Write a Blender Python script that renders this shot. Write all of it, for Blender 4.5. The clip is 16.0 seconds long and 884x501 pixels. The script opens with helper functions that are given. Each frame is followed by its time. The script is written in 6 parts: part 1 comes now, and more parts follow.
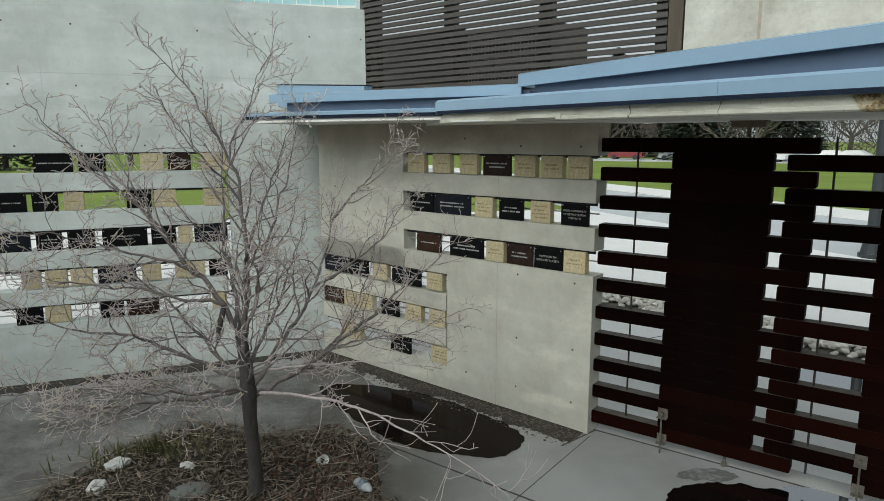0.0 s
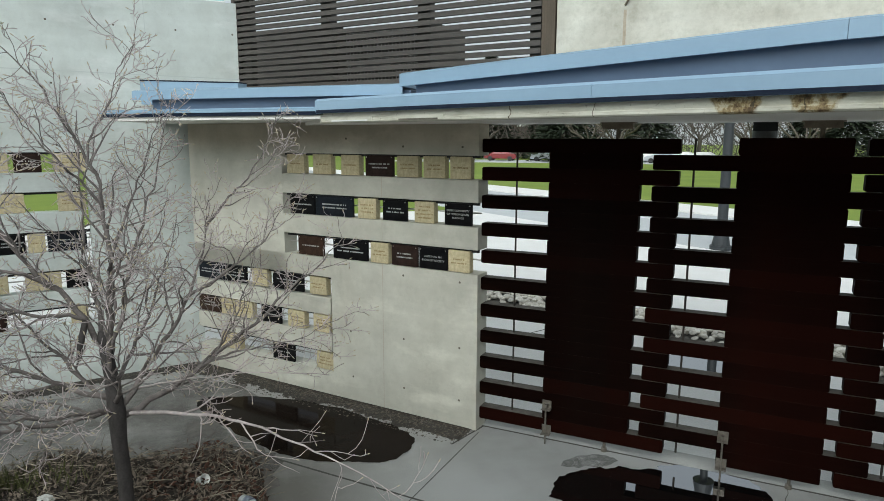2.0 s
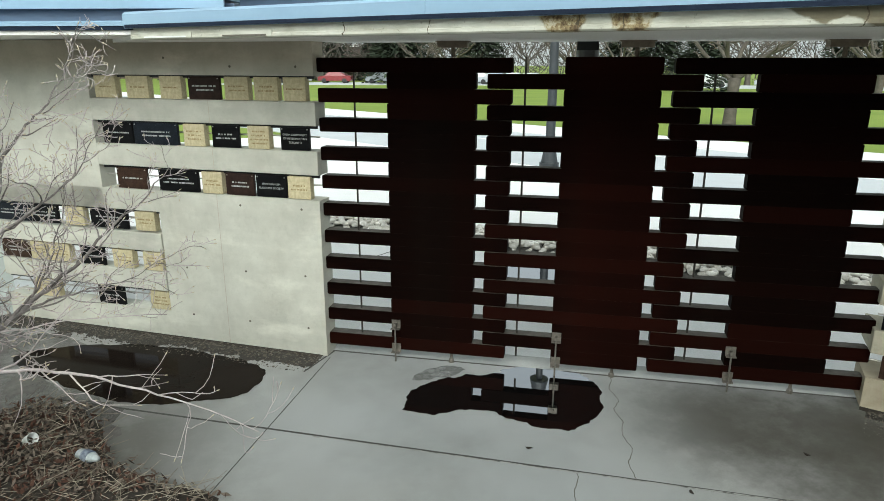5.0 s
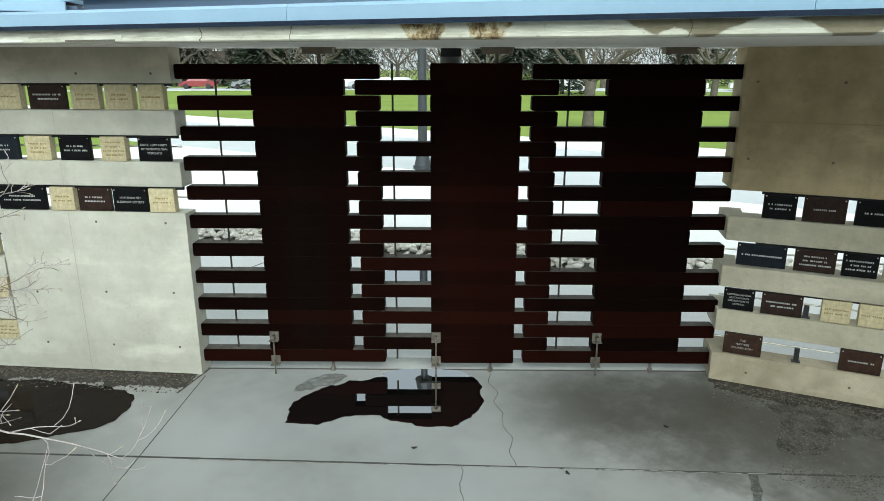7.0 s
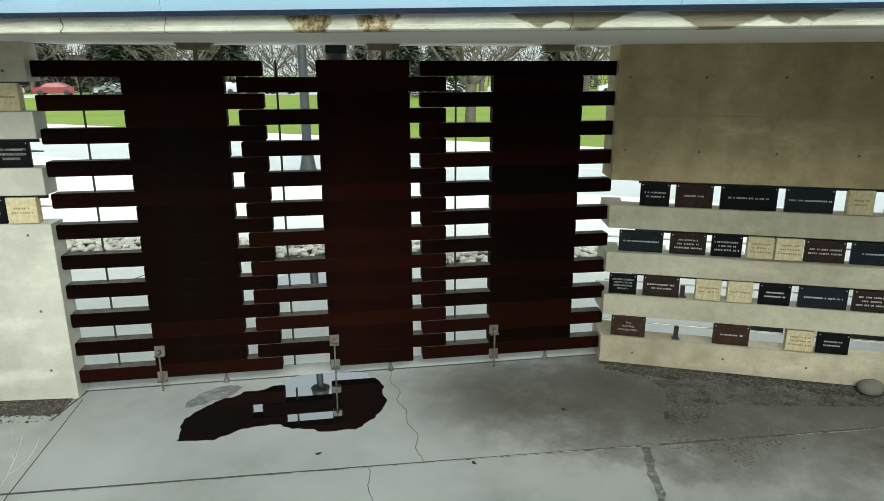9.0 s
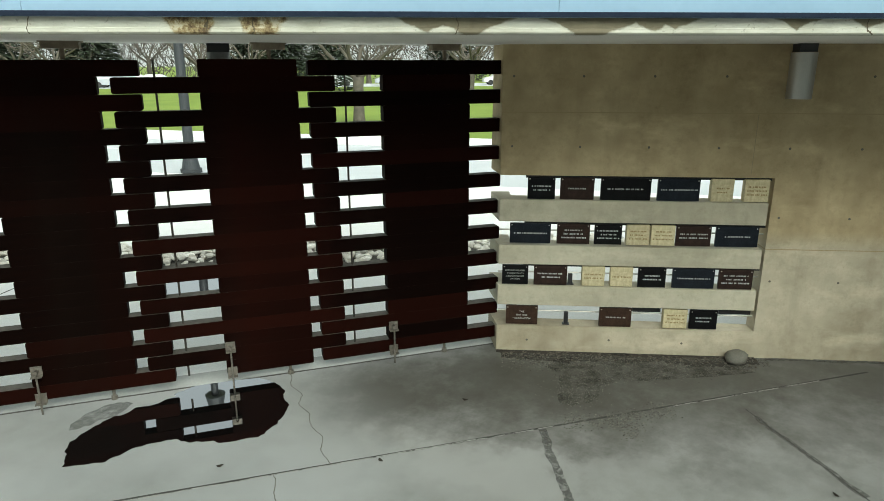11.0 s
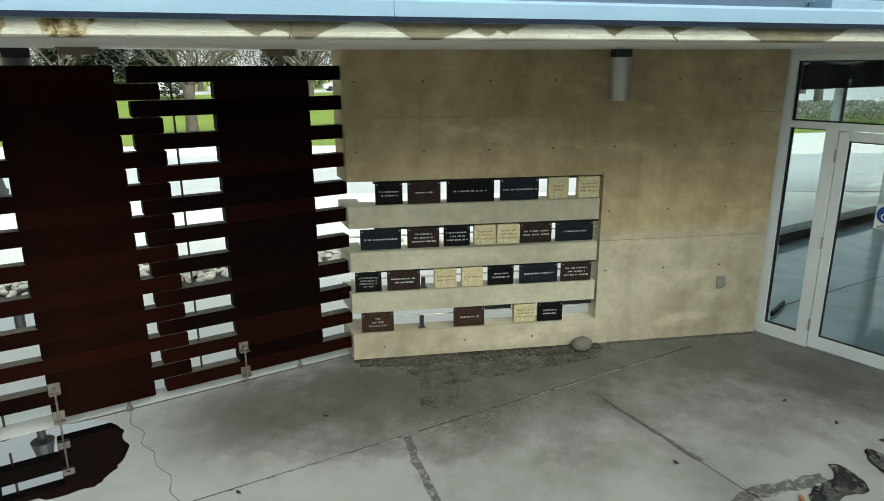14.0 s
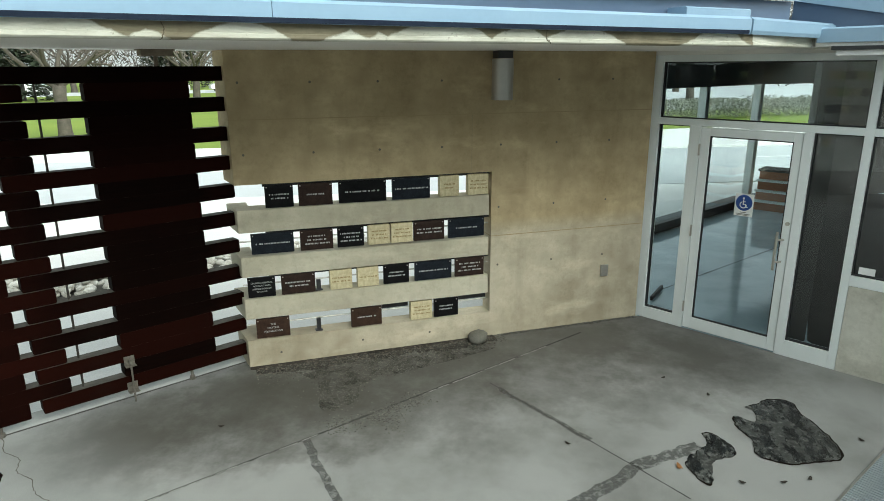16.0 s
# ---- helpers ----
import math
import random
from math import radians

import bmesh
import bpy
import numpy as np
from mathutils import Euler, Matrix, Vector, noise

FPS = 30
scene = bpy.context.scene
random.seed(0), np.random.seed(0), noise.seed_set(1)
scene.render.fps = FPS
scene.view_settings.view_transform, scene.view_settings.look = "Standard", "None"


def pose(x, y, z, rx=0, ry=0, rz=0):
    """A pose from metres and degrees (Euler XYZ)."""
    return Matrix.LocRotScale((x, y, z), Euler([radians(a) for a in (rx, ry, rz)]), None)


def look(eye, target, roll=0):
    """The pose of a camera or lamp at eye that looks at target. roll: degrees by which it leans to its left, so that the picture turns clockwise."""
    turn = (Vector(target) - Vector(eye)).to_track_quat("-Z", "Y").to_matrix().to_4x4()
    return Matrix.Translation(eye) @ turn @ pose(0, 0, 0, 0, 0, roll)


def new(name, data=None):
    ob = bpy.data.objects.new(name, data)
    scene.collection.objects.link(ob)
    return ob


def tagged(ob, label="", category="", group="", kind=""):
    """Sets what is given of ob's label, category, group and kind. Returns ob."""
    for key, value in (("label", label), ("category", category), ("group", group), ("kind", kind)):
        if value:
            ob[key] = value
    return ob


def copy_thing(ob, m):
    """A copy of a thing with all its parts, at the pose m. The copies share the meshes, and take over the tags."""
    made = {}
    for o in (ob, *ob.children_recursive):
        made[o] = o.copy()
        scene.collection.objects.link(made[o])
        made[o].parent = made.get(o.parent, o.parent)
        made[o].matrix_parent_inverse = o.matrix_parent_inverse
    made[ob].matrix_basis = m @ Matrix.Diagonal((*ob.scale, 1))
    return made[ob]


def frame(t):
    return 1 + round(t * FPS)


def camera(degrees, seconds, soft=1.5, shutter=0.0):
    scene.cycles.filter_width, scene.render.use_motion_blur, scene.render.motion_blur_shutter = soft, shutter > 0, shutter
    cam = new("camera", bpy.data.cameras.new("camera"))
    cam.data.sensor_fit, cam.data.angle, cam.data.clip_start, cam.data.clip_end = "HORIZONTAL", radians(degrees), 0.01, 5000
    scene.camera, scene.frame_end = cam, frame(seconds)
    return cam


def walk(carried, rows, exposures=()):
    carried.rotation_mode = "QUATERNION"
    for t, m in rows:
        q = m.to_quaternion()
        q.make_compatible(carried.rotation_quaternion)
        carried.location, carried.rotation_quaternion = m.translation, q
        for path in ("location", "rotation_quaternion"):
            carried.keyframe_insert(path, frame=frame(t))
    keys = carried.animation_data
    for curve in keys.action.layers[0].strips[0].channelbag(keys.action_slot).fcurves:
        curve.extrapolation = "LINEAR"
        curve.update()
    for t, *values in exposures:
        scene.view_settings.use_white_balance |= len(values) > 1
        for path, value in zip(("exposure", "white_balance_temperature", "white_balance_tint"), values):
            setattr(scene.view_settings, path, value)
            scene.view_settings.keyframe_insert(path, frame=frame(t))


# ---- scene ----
cam = camera(67.98, 16.0, soft=0.55)

PATH = [
    (0.0, 0.042, -0.071, 2.787, 80.28, 0.10, -0.62),
    (0.5, 0.051, -0.082, 2.786, 80.29, -0.02, -3.09),
    (1.0, 0.040, -0.056, 2.794, 80.36, -0.06, -5.67),
    (1.5, 0.034, -0.026, 2.787, 80.50, -0.12, -8.36),
    (2.0, 0.014, -0.005, 2.774, 80.42, -0.13, -11.07),
    (2.5, 0.009, 0.009, 2.751, 79.67, -0.12, -13.43),
    (3.0, -0.007, 0.024, 2.754, 78.47, -0.17, -15.78),
    (3.5, 0.008, 0.027, 2.754, 76.76, -0.12, -18.06),
    (4.0, 0.008, 0.025, 2.739, 75.16, -0.12, -20.23),
    (6.5, 0.010, -0.009, 2.786, 74.13, -0.05, -33.30),
    (7.0, 0.017, -0.035, 2.771, 74.28, -0.03, -36.00),
    (7.5, 0.077, -0.052, 2.782, 74.05, -0.05, -38.31),
    (8.0, 0.048, -0.027, 2.761, 74.25, 0.00, -41.16),
    (8.5, 0.031, -0.002, 2.748, 74.36, 0.00, -43.63),
    (9.0, -0.013, 0.013, 2.707, 74.66, 0.07, -46.05),
    (11.5, -0.055, -0.013, 2.778, 74.00, 0.06, -57.65),
    (12.0, -0.024, -0.030, 2.760, 74.25, 0.17, -59.69),
    (12.5, -0.029, 0.003, 2.769, 74.18, 0.12, -62.22),
    (13.0, -0.016, 0.003, 2.777, 74.32, 0.20, -64.49),
    (13.5, 0.008, 0.026, 2.767, 74.49, 0.25, -66.83),
    (14.0, 0.022, 0.039, 2.765, 74.42, 0.26, -69.08),
    (14.5, 0.009, 0.042, 2.770, 74.29, 0.24, -71.54),
    (15.0, -0.001, -0.009, 2.762, 74.28, 0.21, -73.65),
    (15.5, -0.008, -0.005, 2.752, 74.37, 0.17, -75.87),
    (16.0, -0.013, -0.040, 2.774, 74.35, 0.21, -78.00),
]
EXPOSURES = [(0.0, -0.85, 6250, 2.0), (1.5, -0.7, 6150, 2.0), (3.5, -0.4, 6250, 1.5), (4.5, -0.19, 6250, 0.0), (7.0, 0.04, 6050, -4.0),
             (9.0, 0.08, 6300, -5.0), (12.5, 0.06, 6480, -6.0), (16.0, 0.17, 6300, -3.0)]
walk(cam, [(t, pose(*p)) for t, *p in PATH], EXPOSURES)

# ---- world and sun: a bright overcast day ----
world = bpy.data.worlds.new("overcast_sky")
scene.world = world
world.use_nodes = True
wn = world.node_tree
sky = wn.nodes.new("ShaderNodeTexSky")
sky.sky_type = "NISHITA"
sky.sun_disc = False
sky.sun_elevation = radians(40)
sky.sun_rotation = radians(213)
sky.dust_density = 4.0
sky.ozone_density = 2.0
pale = wn.nodes.new("ShaderNodeHueSaturation")
pale.inputs["Saturation"].default_value = 0.22
wn.links.new(sky.outputs[0], pale.inputs["Color"])
cloud_deck = wn.nodes.new("ShaderNodeMix")
cloud_deck.data_type, cloud_deck.blend_type = "RGBA", "LIGHTEN"
cloud_deck.inputs[0].default_value = 1.0
cloud_deck.inputs[7].default_value = (2.5, 2.6, 2.65, 1)
wn.links.new(pale.outputs[0], cloud_deck.inputs[6])
wn.links.new(cloud_deck.outputs[2], wn.nodes["Background"].inputs[0])
wn.nodes["Background"].inputs[1].default_value = 0.26
sun = new("sun", bpy.data.lights.new("sun", "SUN"))
sun.data.energy = 1.5
sun.data.angle = radians(75)
sun.data.color = (1.0, 0.96, 0.9)
sun.matrix_world = look((0, 0, 20), (4.4, 6.6, 13.4))


# ---- materials ----
def node(nt, kind, **vals):
    n = nt.nodes.new(kind)
    for k, v in vals.items():
        n.inputs[k].default_value = v
    return n


def ramp(nt, fac, stops):
    r = nt.nodes.new("ShaderNodeValToRGB")
    while len(r.color_ramp.elements) < len(stops):
        r.color_ramp.elements.new(0.5)
    for e, (p, c) in zip(r.color_ramp.elements, stops):
        e.position, e.color = p, (*c, 1) if len(c) == 3 else c
    nt.links.new(fac, r.inputs[0])
    return r.outputs[0]


def mix(nt, fac, a, b, mode="MIX"):
    m = nt.nodes.new("ShaderNodeMix")
    m.data_type, m.blend_type = "RGBA", mode
    for sock, v in ((m.inputs[0], fac), (m.inputs[6], a), (m.inputs[7], b)):
        if isinstance(v, (int, float)):
            sock.default_value = v
        elif isinstance(v, tuple):
            sock.default_value = (*v, 1)
        else:
            nt.links.new(v, sock)
    return m.outputs[2]


def noise_of(nt, coords, scale, detail=6.0, rough=0.6, stretch=None):
    if stretch:
        mp = nt.nodes.new("ShaderNodeMapping")
        mp.inputs["Scale"].default_value = stretch
        nt.links.new(coords, mp.inputs[0])
        coords = mp.outputs[0]
    n = node(nt, "ShaderNodeTexNoise", Scale=scale, Detail=detail, Roughness=rough)
    nt.links.new(coords, n.inputs["Vector"])
    return n.outputs[0]


def surface(name, rough=0.7, metal=0.0, spec=0.5):
    m = bpy.data.materials.new(name)
    m.use_nodes = True
    nt = m.node_tree
    b = nt.nodes["Principled BSDF"]
    b.inputs["Roughness"].default_value = rough
    b.inputs["Metallic"].default_value = metal
    b.inputs["Specular IOR Level"].default_value = spec
    co = nt.nodes.new("ShaderNodeTexCoord").outputs["Object"]
    return m, nt, b, co


def bump(nt, b, height, strength, dist=0.01):
    bp = node(nt, "ShaderNodeBump", Strength=strength, Distance=dist)
    nt.links.new(height, bp.inputs["Height"])
    nt.links.new(bp.outputs[0], b.inputs["Normal"])


def plain(name, c1, c2, scale=6.0, rough=0.6, metal=0.0, grain=80.0, relief=0.15, spec=0.5, per_object=0.0, stretch=None, fine=0.25):
    """Two tones in clouds, a fine grain over them, and relief."""
    m, nt, b, co = surface(name, rough, metal, spec)
    base = ramp(nt, noise_of(nt, co, scale, stretch=stretch), [(0.3, c1), (0.7, c2)])
    g = noise_of(nt, co, grain, 3.0)
    col = mix(nt, fine, base, ramp(nt, g, [(0.25, tuple(v * 0.6 for v in c1)), (0.75, tuple(min(1, v * 1.3) for v in c2))]))
    if per_object:
        info = nt.nodes.new("ShaderNodeObjectInfo")
        hsv = nt.nodes.new("ShaderNodeHueSaturation")
        rng = node(nt, "ShaderNodeMapRange")
        rng.inputs[3].default_value, rng.inputs[4].default_value = 1 - per_object, 1 + per_object
        nt.links.new(info.outputs["Random"], rng.inputs[0])
        nt.links.new(rng.outputs[0], hsv.inputs["Value"])
        nt.links.new(col, hsv.inputs["Color"])
        col = hsv.outputs[0]
    nt.links.new(col, b.inputs["Base Color"])
    bump(nt, b, g, relief, 0.004)
    return m


def line_at(nt, value, at, width):
    """1 within width of at, else 0."""
    c = nt.nodes.new("ShaderNodeMath")
    c.operation = "COMPARE"
    nt.links.new(value, c.inputs[0])
    c.inputs[1].default_value, c.inputs[2].default_value = at, width
    return c.outputs[0]


def node_scale(nt, value, k):
    m = nt.nodes.new("ShaderNodeMath")
    m.operation = "MULTIPLY"
    nt.links.new(value, m.inputs[0])
    m.inputs[1].default_value = k
    return m.outputs[0]


def concrete(name, c1, c2, joints_z=(), joints_x=(), stain=(0.2, 0.17, 0.12), stain_amount=0.35, tone=(0.72, 0.82), vary=0.8, lower_tint=None, joint=0.72, grit_amount=0.6):
    """Board-marked poured concrete: clouds, blotches, drip streaks, pores and formwork joints."""
    m, nt, b, co = surface(name, 0.85, spec=0.3)
    c1, c2 = tuple(v * tone[0] for v in c1), tuple(v * tone[1] for v in c2)
    base = ramp(nt, noise_of(nt, co, 0.7, 9, 0.65), [(0.32, tuple(v * 0.9 for v in c1)), (0.68, c2)])
    sep = nt.nodes.new("ShaderNodeSeparateXYZ")
    nt.links.new(co, sep.inputs[0])
    blot = noise_of(nt, co, 3.5, 8, 0.7)
    col = mix(nt, ramp(nt, blot, [(0.5, (0, 0, 0)), (0.75, (stain_amount,) * 3)]), base, stain)
    streak = noise_of(nt, co, 2.2, 5, 0.6, (3.0, 3.0, 0.25))
    col = mix(nt, ramp(nt, streak, [(0.52, (0, 0, 0)), (0.8, (stain_amount * 0.7,) * 3)]), col, tuple(v * 0.75 for v in c1))
    pale = noise_of(nt, co, 1.6, 6, 0.6, (0.6, 0.6, 1.6))
    col = mix(nt, ramp(nt, pale, [(0.55, (0, 0, 0)), (0.72, (0.5,) * 3)]), col, tuple(min(1, v * 1.35) for v in c2))
    cloud = noise_of(nt, co, 1.15, 10, 0.72)
    col = mix(nt, vary, col, ramp(nt, cloud, [(0.32, (0.55, 0.52, 0.47)), (0.48, (0.86, 0.85, 0.83)), (0.62, (1.0, 1.0, 1.0))]), "MULTIPLY")
    # multiplies the colour below a height by a tint, fading out above it
    if lower_tint:
        top, tint = lower_tint
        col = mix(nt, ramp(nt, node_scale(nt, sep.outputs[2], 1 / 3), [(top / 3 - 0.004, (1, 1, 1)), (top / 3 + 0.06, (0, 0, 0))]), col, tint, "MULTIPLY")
    grit = noise_of(nt, co, 14, 7, 0.75)
    col = mix(nt, grit_amount, col, ramp(nt, grit, [(0.32, (0.72, 0.71, 0.69)), (0.55, (1.0, 1.0, 1.0))]), "MULTIPLY")
    boards = noise_of(nt, co, 1.0, 4, 0.5, (0.25, 0.25, 5.5))
    col = mix(nt, 0.3, col, ramp(nt, boards, [(0.35, (0.75, 0.75, 0.73)), (0.65, (1.0, 1.0, 1.0))]), "MULTIPLY")
    pores = noise_of(nt, co, 55, 3)
    col = mix(nt, ramp(nt, pores, [(0.66, (0, 0, 0)), (0.76, (0.4,) * 3)]), col, tuple(v * 0.5 for v in c1))
    for v in joints_z:
        col = mix(nt, line_at(nt, sep.outputs[2], v, 0.004), col, tuple(c * joint for c in c1))
    for v in joints_x:
        col = mix(nt, line_at(nt, sep.outputs[0], v, 0.003), col, tuple(c * joint for c in c1))
    nt.links.new(col, b.inputs["Base Color"])
    bump(nt, b, mix(nt, 0.5, pores, blot), 0.25, 0.006)
    return m


# The top beam stays browner and darker: the soffit's shade put into its colour.
MAT_CONC_W2 = concrete("pale_concrete", (0.4, 0.355, 0.288), (0.48, 0.43, 0.352), (), (2.8,), lower_tint=(2.6, (1.1, 1.21, 1.3)), stain_amount=0.28, tone=(1.17, 1.29), vary=0.4, joint=0.93, grit_amount=0.35)
MAT_CONC_W1 = concrete("grey_concrete", (0.42, 0.45, 0.435), (0.49, 0.525, 0.505), (3.5,), (0.6, 3.2), stain_amount=0.15, tone=(1.38, 1.5), vary=0.25, joint=0.9, grit_amount=0.3)
# Below the 1.1 m joint the colour carries a paler pour and brighter light.
MAT_CONC_W3 = concrete("buff_concrete", (0.46, 0.352, 0.2), (0.585, 0.476, 0.298), (2.335, 1.10), (), stain=(0.17, 0.115, 0.055), stain_amount=0.5, tone=(0.86, 1.06), vary=0.7, joint=0.82, lower_tint=(1.1, (1.0, 1.1, 1.36)))
MAT_SLAT = concrete("slat_concrete", (0.51, 0.465, 0.355), (0.61, 0.565, 0.445), stain_amount=0.3, tone=(0.92, 1.02), vary=0.5)
MAT_CONC_UP = concrete("cream_concrete", (0.6, 0.585, 0.51), (0.68, 0.665, 0.59), stain_amount=0.2, tone=(1.0, 1.0))


def floor_concrete():
    m, nt, b, co = surface("courtyard_slab", 0.6, spec=0.35)
    base = ramp(nt, noise_of(nt, co, 0.5, 8), [(0.3, (0.26, 0.258, 0.248)), (0.7, (0.36, 0.357, 0.345))])
    damp = noise_of(nt, co, 0.8, 9, 0.62)
    col = mix(nt, ramp(nt, damp, [(0.46, (0, 0, 0)), (0.68, (0.65,) * 3)]), base, (0.092, 0.09, 0.08))
    pale = noise_of(nt, co, 4.0, 8, 0.7)
    col = mix(nt, ramp(nt, pale, [(0.56, (0, 0, 0)), (0.76, (0.3,) * 3)]), col, (0.32, 0.32, 0.307))
    # mottled brown dirt, darkened further to paint the shade under the roof
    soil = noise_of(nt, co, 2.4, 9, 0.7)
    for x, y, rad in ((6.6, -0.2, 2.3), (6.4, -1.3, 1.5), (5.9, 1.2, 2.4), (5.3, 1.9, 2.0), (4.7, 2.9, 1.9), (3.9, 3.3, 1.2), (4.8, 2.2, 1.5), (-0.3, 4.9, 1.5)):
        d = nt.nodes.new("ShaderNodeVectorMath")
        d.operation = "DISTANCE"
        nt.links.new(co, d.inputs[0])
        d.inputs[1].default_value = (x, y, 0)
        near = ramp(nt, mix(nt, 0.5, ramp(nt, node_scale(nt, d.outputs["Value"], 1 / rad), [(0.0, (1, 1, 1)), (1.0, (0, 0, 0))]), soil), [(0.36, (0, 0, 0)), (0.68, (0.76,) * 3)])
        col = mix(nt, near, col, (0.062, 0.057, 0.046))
    # brighter circles before the gate: the wet slab's sky sheen put into its colour
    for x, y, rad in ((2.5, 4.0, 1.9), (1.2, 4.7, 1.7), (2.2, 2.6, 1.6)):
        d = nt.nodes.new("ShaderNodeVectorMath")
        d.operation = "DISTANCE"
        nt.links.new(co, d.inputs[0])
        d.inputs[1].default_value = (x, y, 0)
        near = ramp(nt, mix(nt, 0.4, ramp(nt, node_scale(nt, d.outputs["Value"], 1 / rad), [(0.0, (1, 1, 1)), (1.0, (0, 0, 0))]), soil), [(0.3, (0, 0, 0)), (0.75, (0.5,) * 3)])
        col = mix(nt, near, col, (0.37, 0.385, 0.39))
    g = noise_of(nt, co, 120, 3)
    col = mix(nt, ramp(nt, g, [(0.35, (0.2,) * 3), (0.6, (0, 0, 0))]), col, (0.12, 0.12, 0.11))
    nt.links.new(col, b.inputs["Base Color"])
    nt.links.new(ramp(nt, damp, [(0.45, (0.7,) * 3), (0.72, (0.38,) * 3)]), b.inputs["Roughness"])
    bump(nt, b, g, 0.12, 0.003)
    return m


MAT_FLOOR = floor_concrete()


def maths(nt, op, a, b=0.0, c=0.0):
    m = nt.nodes.new("ShaderNodeMath")
    m.operation = op
    for sock, v in zip(m.inputs, (a, b, c)):
        if isinstance(v, (int, float)):
            sock.default_value = v
        else:
            nt.links.new(v, sock)
    return m.outputs[0]


def band_concrete():
    """The roof's edge: pale paint peeled in rounded patches from tan concrete, with rust spots and old cracks."""
    m, nt, b, co = surface("peeling_edge", 0.8, spec=0.3)
    sep = nt.nodes.new("ShaderNodeSeparateXYZ")
    nt.links.new(co, sep.inputs[0])
    ragged = maths(nt, "MULTIPLY_ADD", noise_of(nt, co, 8, 4, 0.55), 0.16, -0.08)
    x = maths(nt, "ADD", sep.outputs[0], ragged)
    high = maths(nt, "MULTIPLY", maths(nt, "SUBTRACT", sep.outputs[2], 2.955), 2.2)

    def patches(spots, lean=1.0):
        whole = 0.0
        for c, half in spots:
            away = maths(nt, "ABSOLUTE", maths(nt, "SUBTRACT", x, c))
            inside_ = maths(nt, "MULTIPLY_ADD", maths(nt, "SUBTRACT", maths(nt, "MULTIPLY_ADD", high, lean, half), away), 40.0, 0.5)
            whole = maths(nt, "MAXIMUM", whole, maths(nt, "MINIMUM", inside_, 1.0))
        return whole

    col = ramp(nt, noise_of(nt, co, 3, 7, 0.6), [(0.35, (0.5, 0.49, 0.41)), (0.65, (0.62, 0.61, 0.53))])
    grime = noise_of(nt, co, 7, 7, 0.7, (0.5, 1.0, 2.0))
    col = mix(nt, ramp(nt, grime, [(0.5, (0, 0, 0)), (0.72, (0.55,) * 3)]), col, (0.27, 0.25, 0.18))
    tan = ramp(nt, noise_of(nt, co, 6, 6, 0.6), [(0.3, (0.15, 0.13, 0.085)), (0.7, (0.24, 0.21, 0.145))])
    col = mix(nt, patches(((3.7, 0.07), (3.93, 0.13), (4.6, 0.17), (4.93, 0.05), (5.06, 0.03), (5.75, 0.04), (6.16, 0.015), (7.04, 0.34), (8.04, 0.12))), col, tan)
    rust = ramp(nt, noise_of(nt, co, 22, 5, 0.7), [(0.4, (0.5, 0.45, 0.33)), (0.5, (0.3, 0.23, 0.12)), (0.62, (0.1, 0.065, 0.035))])
    col = mix(nt, patches(((2.44, 0.12), (2.82, 0.11)), 0.3), col, rust)
    crack = noise_of(nt, co, 30, 4, 0.7)
    col = mix(nt, ramp(nt, crack, [(0.62, (0, 0, 0)), (0.7, (0.45,) * 3)]), col, (0.12, 0.09, 0.05))
    for at in (0.95, 1.6, 2.52, 2.77, 3.85, 6.16):
        col = mix(nt, line_at(nt, x, at, 0.004), col, (0.1, 0.08, 0.05))
    nt.links.new(col, b.inputs["Base Color"])
    bump(nt, b, grime, 0.3, 0.006)
    return m


MAT_BAND = band_concrete()


def wood():
    m, nt, b, co = surface("dark_stained_wood", 0.6, spec=0.015)
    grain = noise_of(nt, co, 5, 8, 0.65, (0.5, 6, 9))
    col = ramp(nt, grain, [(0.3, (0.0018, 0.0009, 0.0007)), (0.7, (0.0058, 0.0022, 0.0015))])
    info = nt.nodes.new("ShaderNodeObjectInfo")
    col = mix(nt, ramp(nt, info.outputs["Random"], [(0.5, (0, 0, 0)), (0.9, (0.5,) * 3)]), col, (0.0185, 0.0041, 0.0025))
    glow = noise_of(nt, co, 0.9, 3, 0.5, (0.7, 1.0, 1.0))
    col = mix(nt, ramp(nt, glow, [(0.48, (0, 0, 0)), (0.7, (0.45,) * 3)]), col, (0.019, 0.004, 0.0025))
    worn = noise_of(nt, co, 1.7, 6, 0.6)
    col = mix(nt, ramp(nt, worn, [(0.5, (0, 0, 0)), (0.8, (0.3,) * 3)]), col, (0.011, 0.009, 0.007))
    # upper faces are a mottled grey
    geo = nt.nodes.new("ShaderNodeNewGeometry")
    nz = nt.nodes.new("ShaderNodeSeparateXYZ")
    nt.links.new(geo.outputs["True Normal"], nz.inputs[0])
    top_grey = ramp(nt, noise_of(nt, co, 9, 6, 0.7), [(0.3, (0.05, 0.046, 0.04)), (0.7, (0.12, 0.112, 0.1))])
    col = mix(nt, ramp(nt, nz.outputs[2], [(0.75, (0, 0, 0)), (0.95, (1, 1, 1))]), col, top_grey)
    nt.links.new(col, b.inputs["Base Color"])
    bump(nt, b, grain, 0.25, 0.003)
    return m


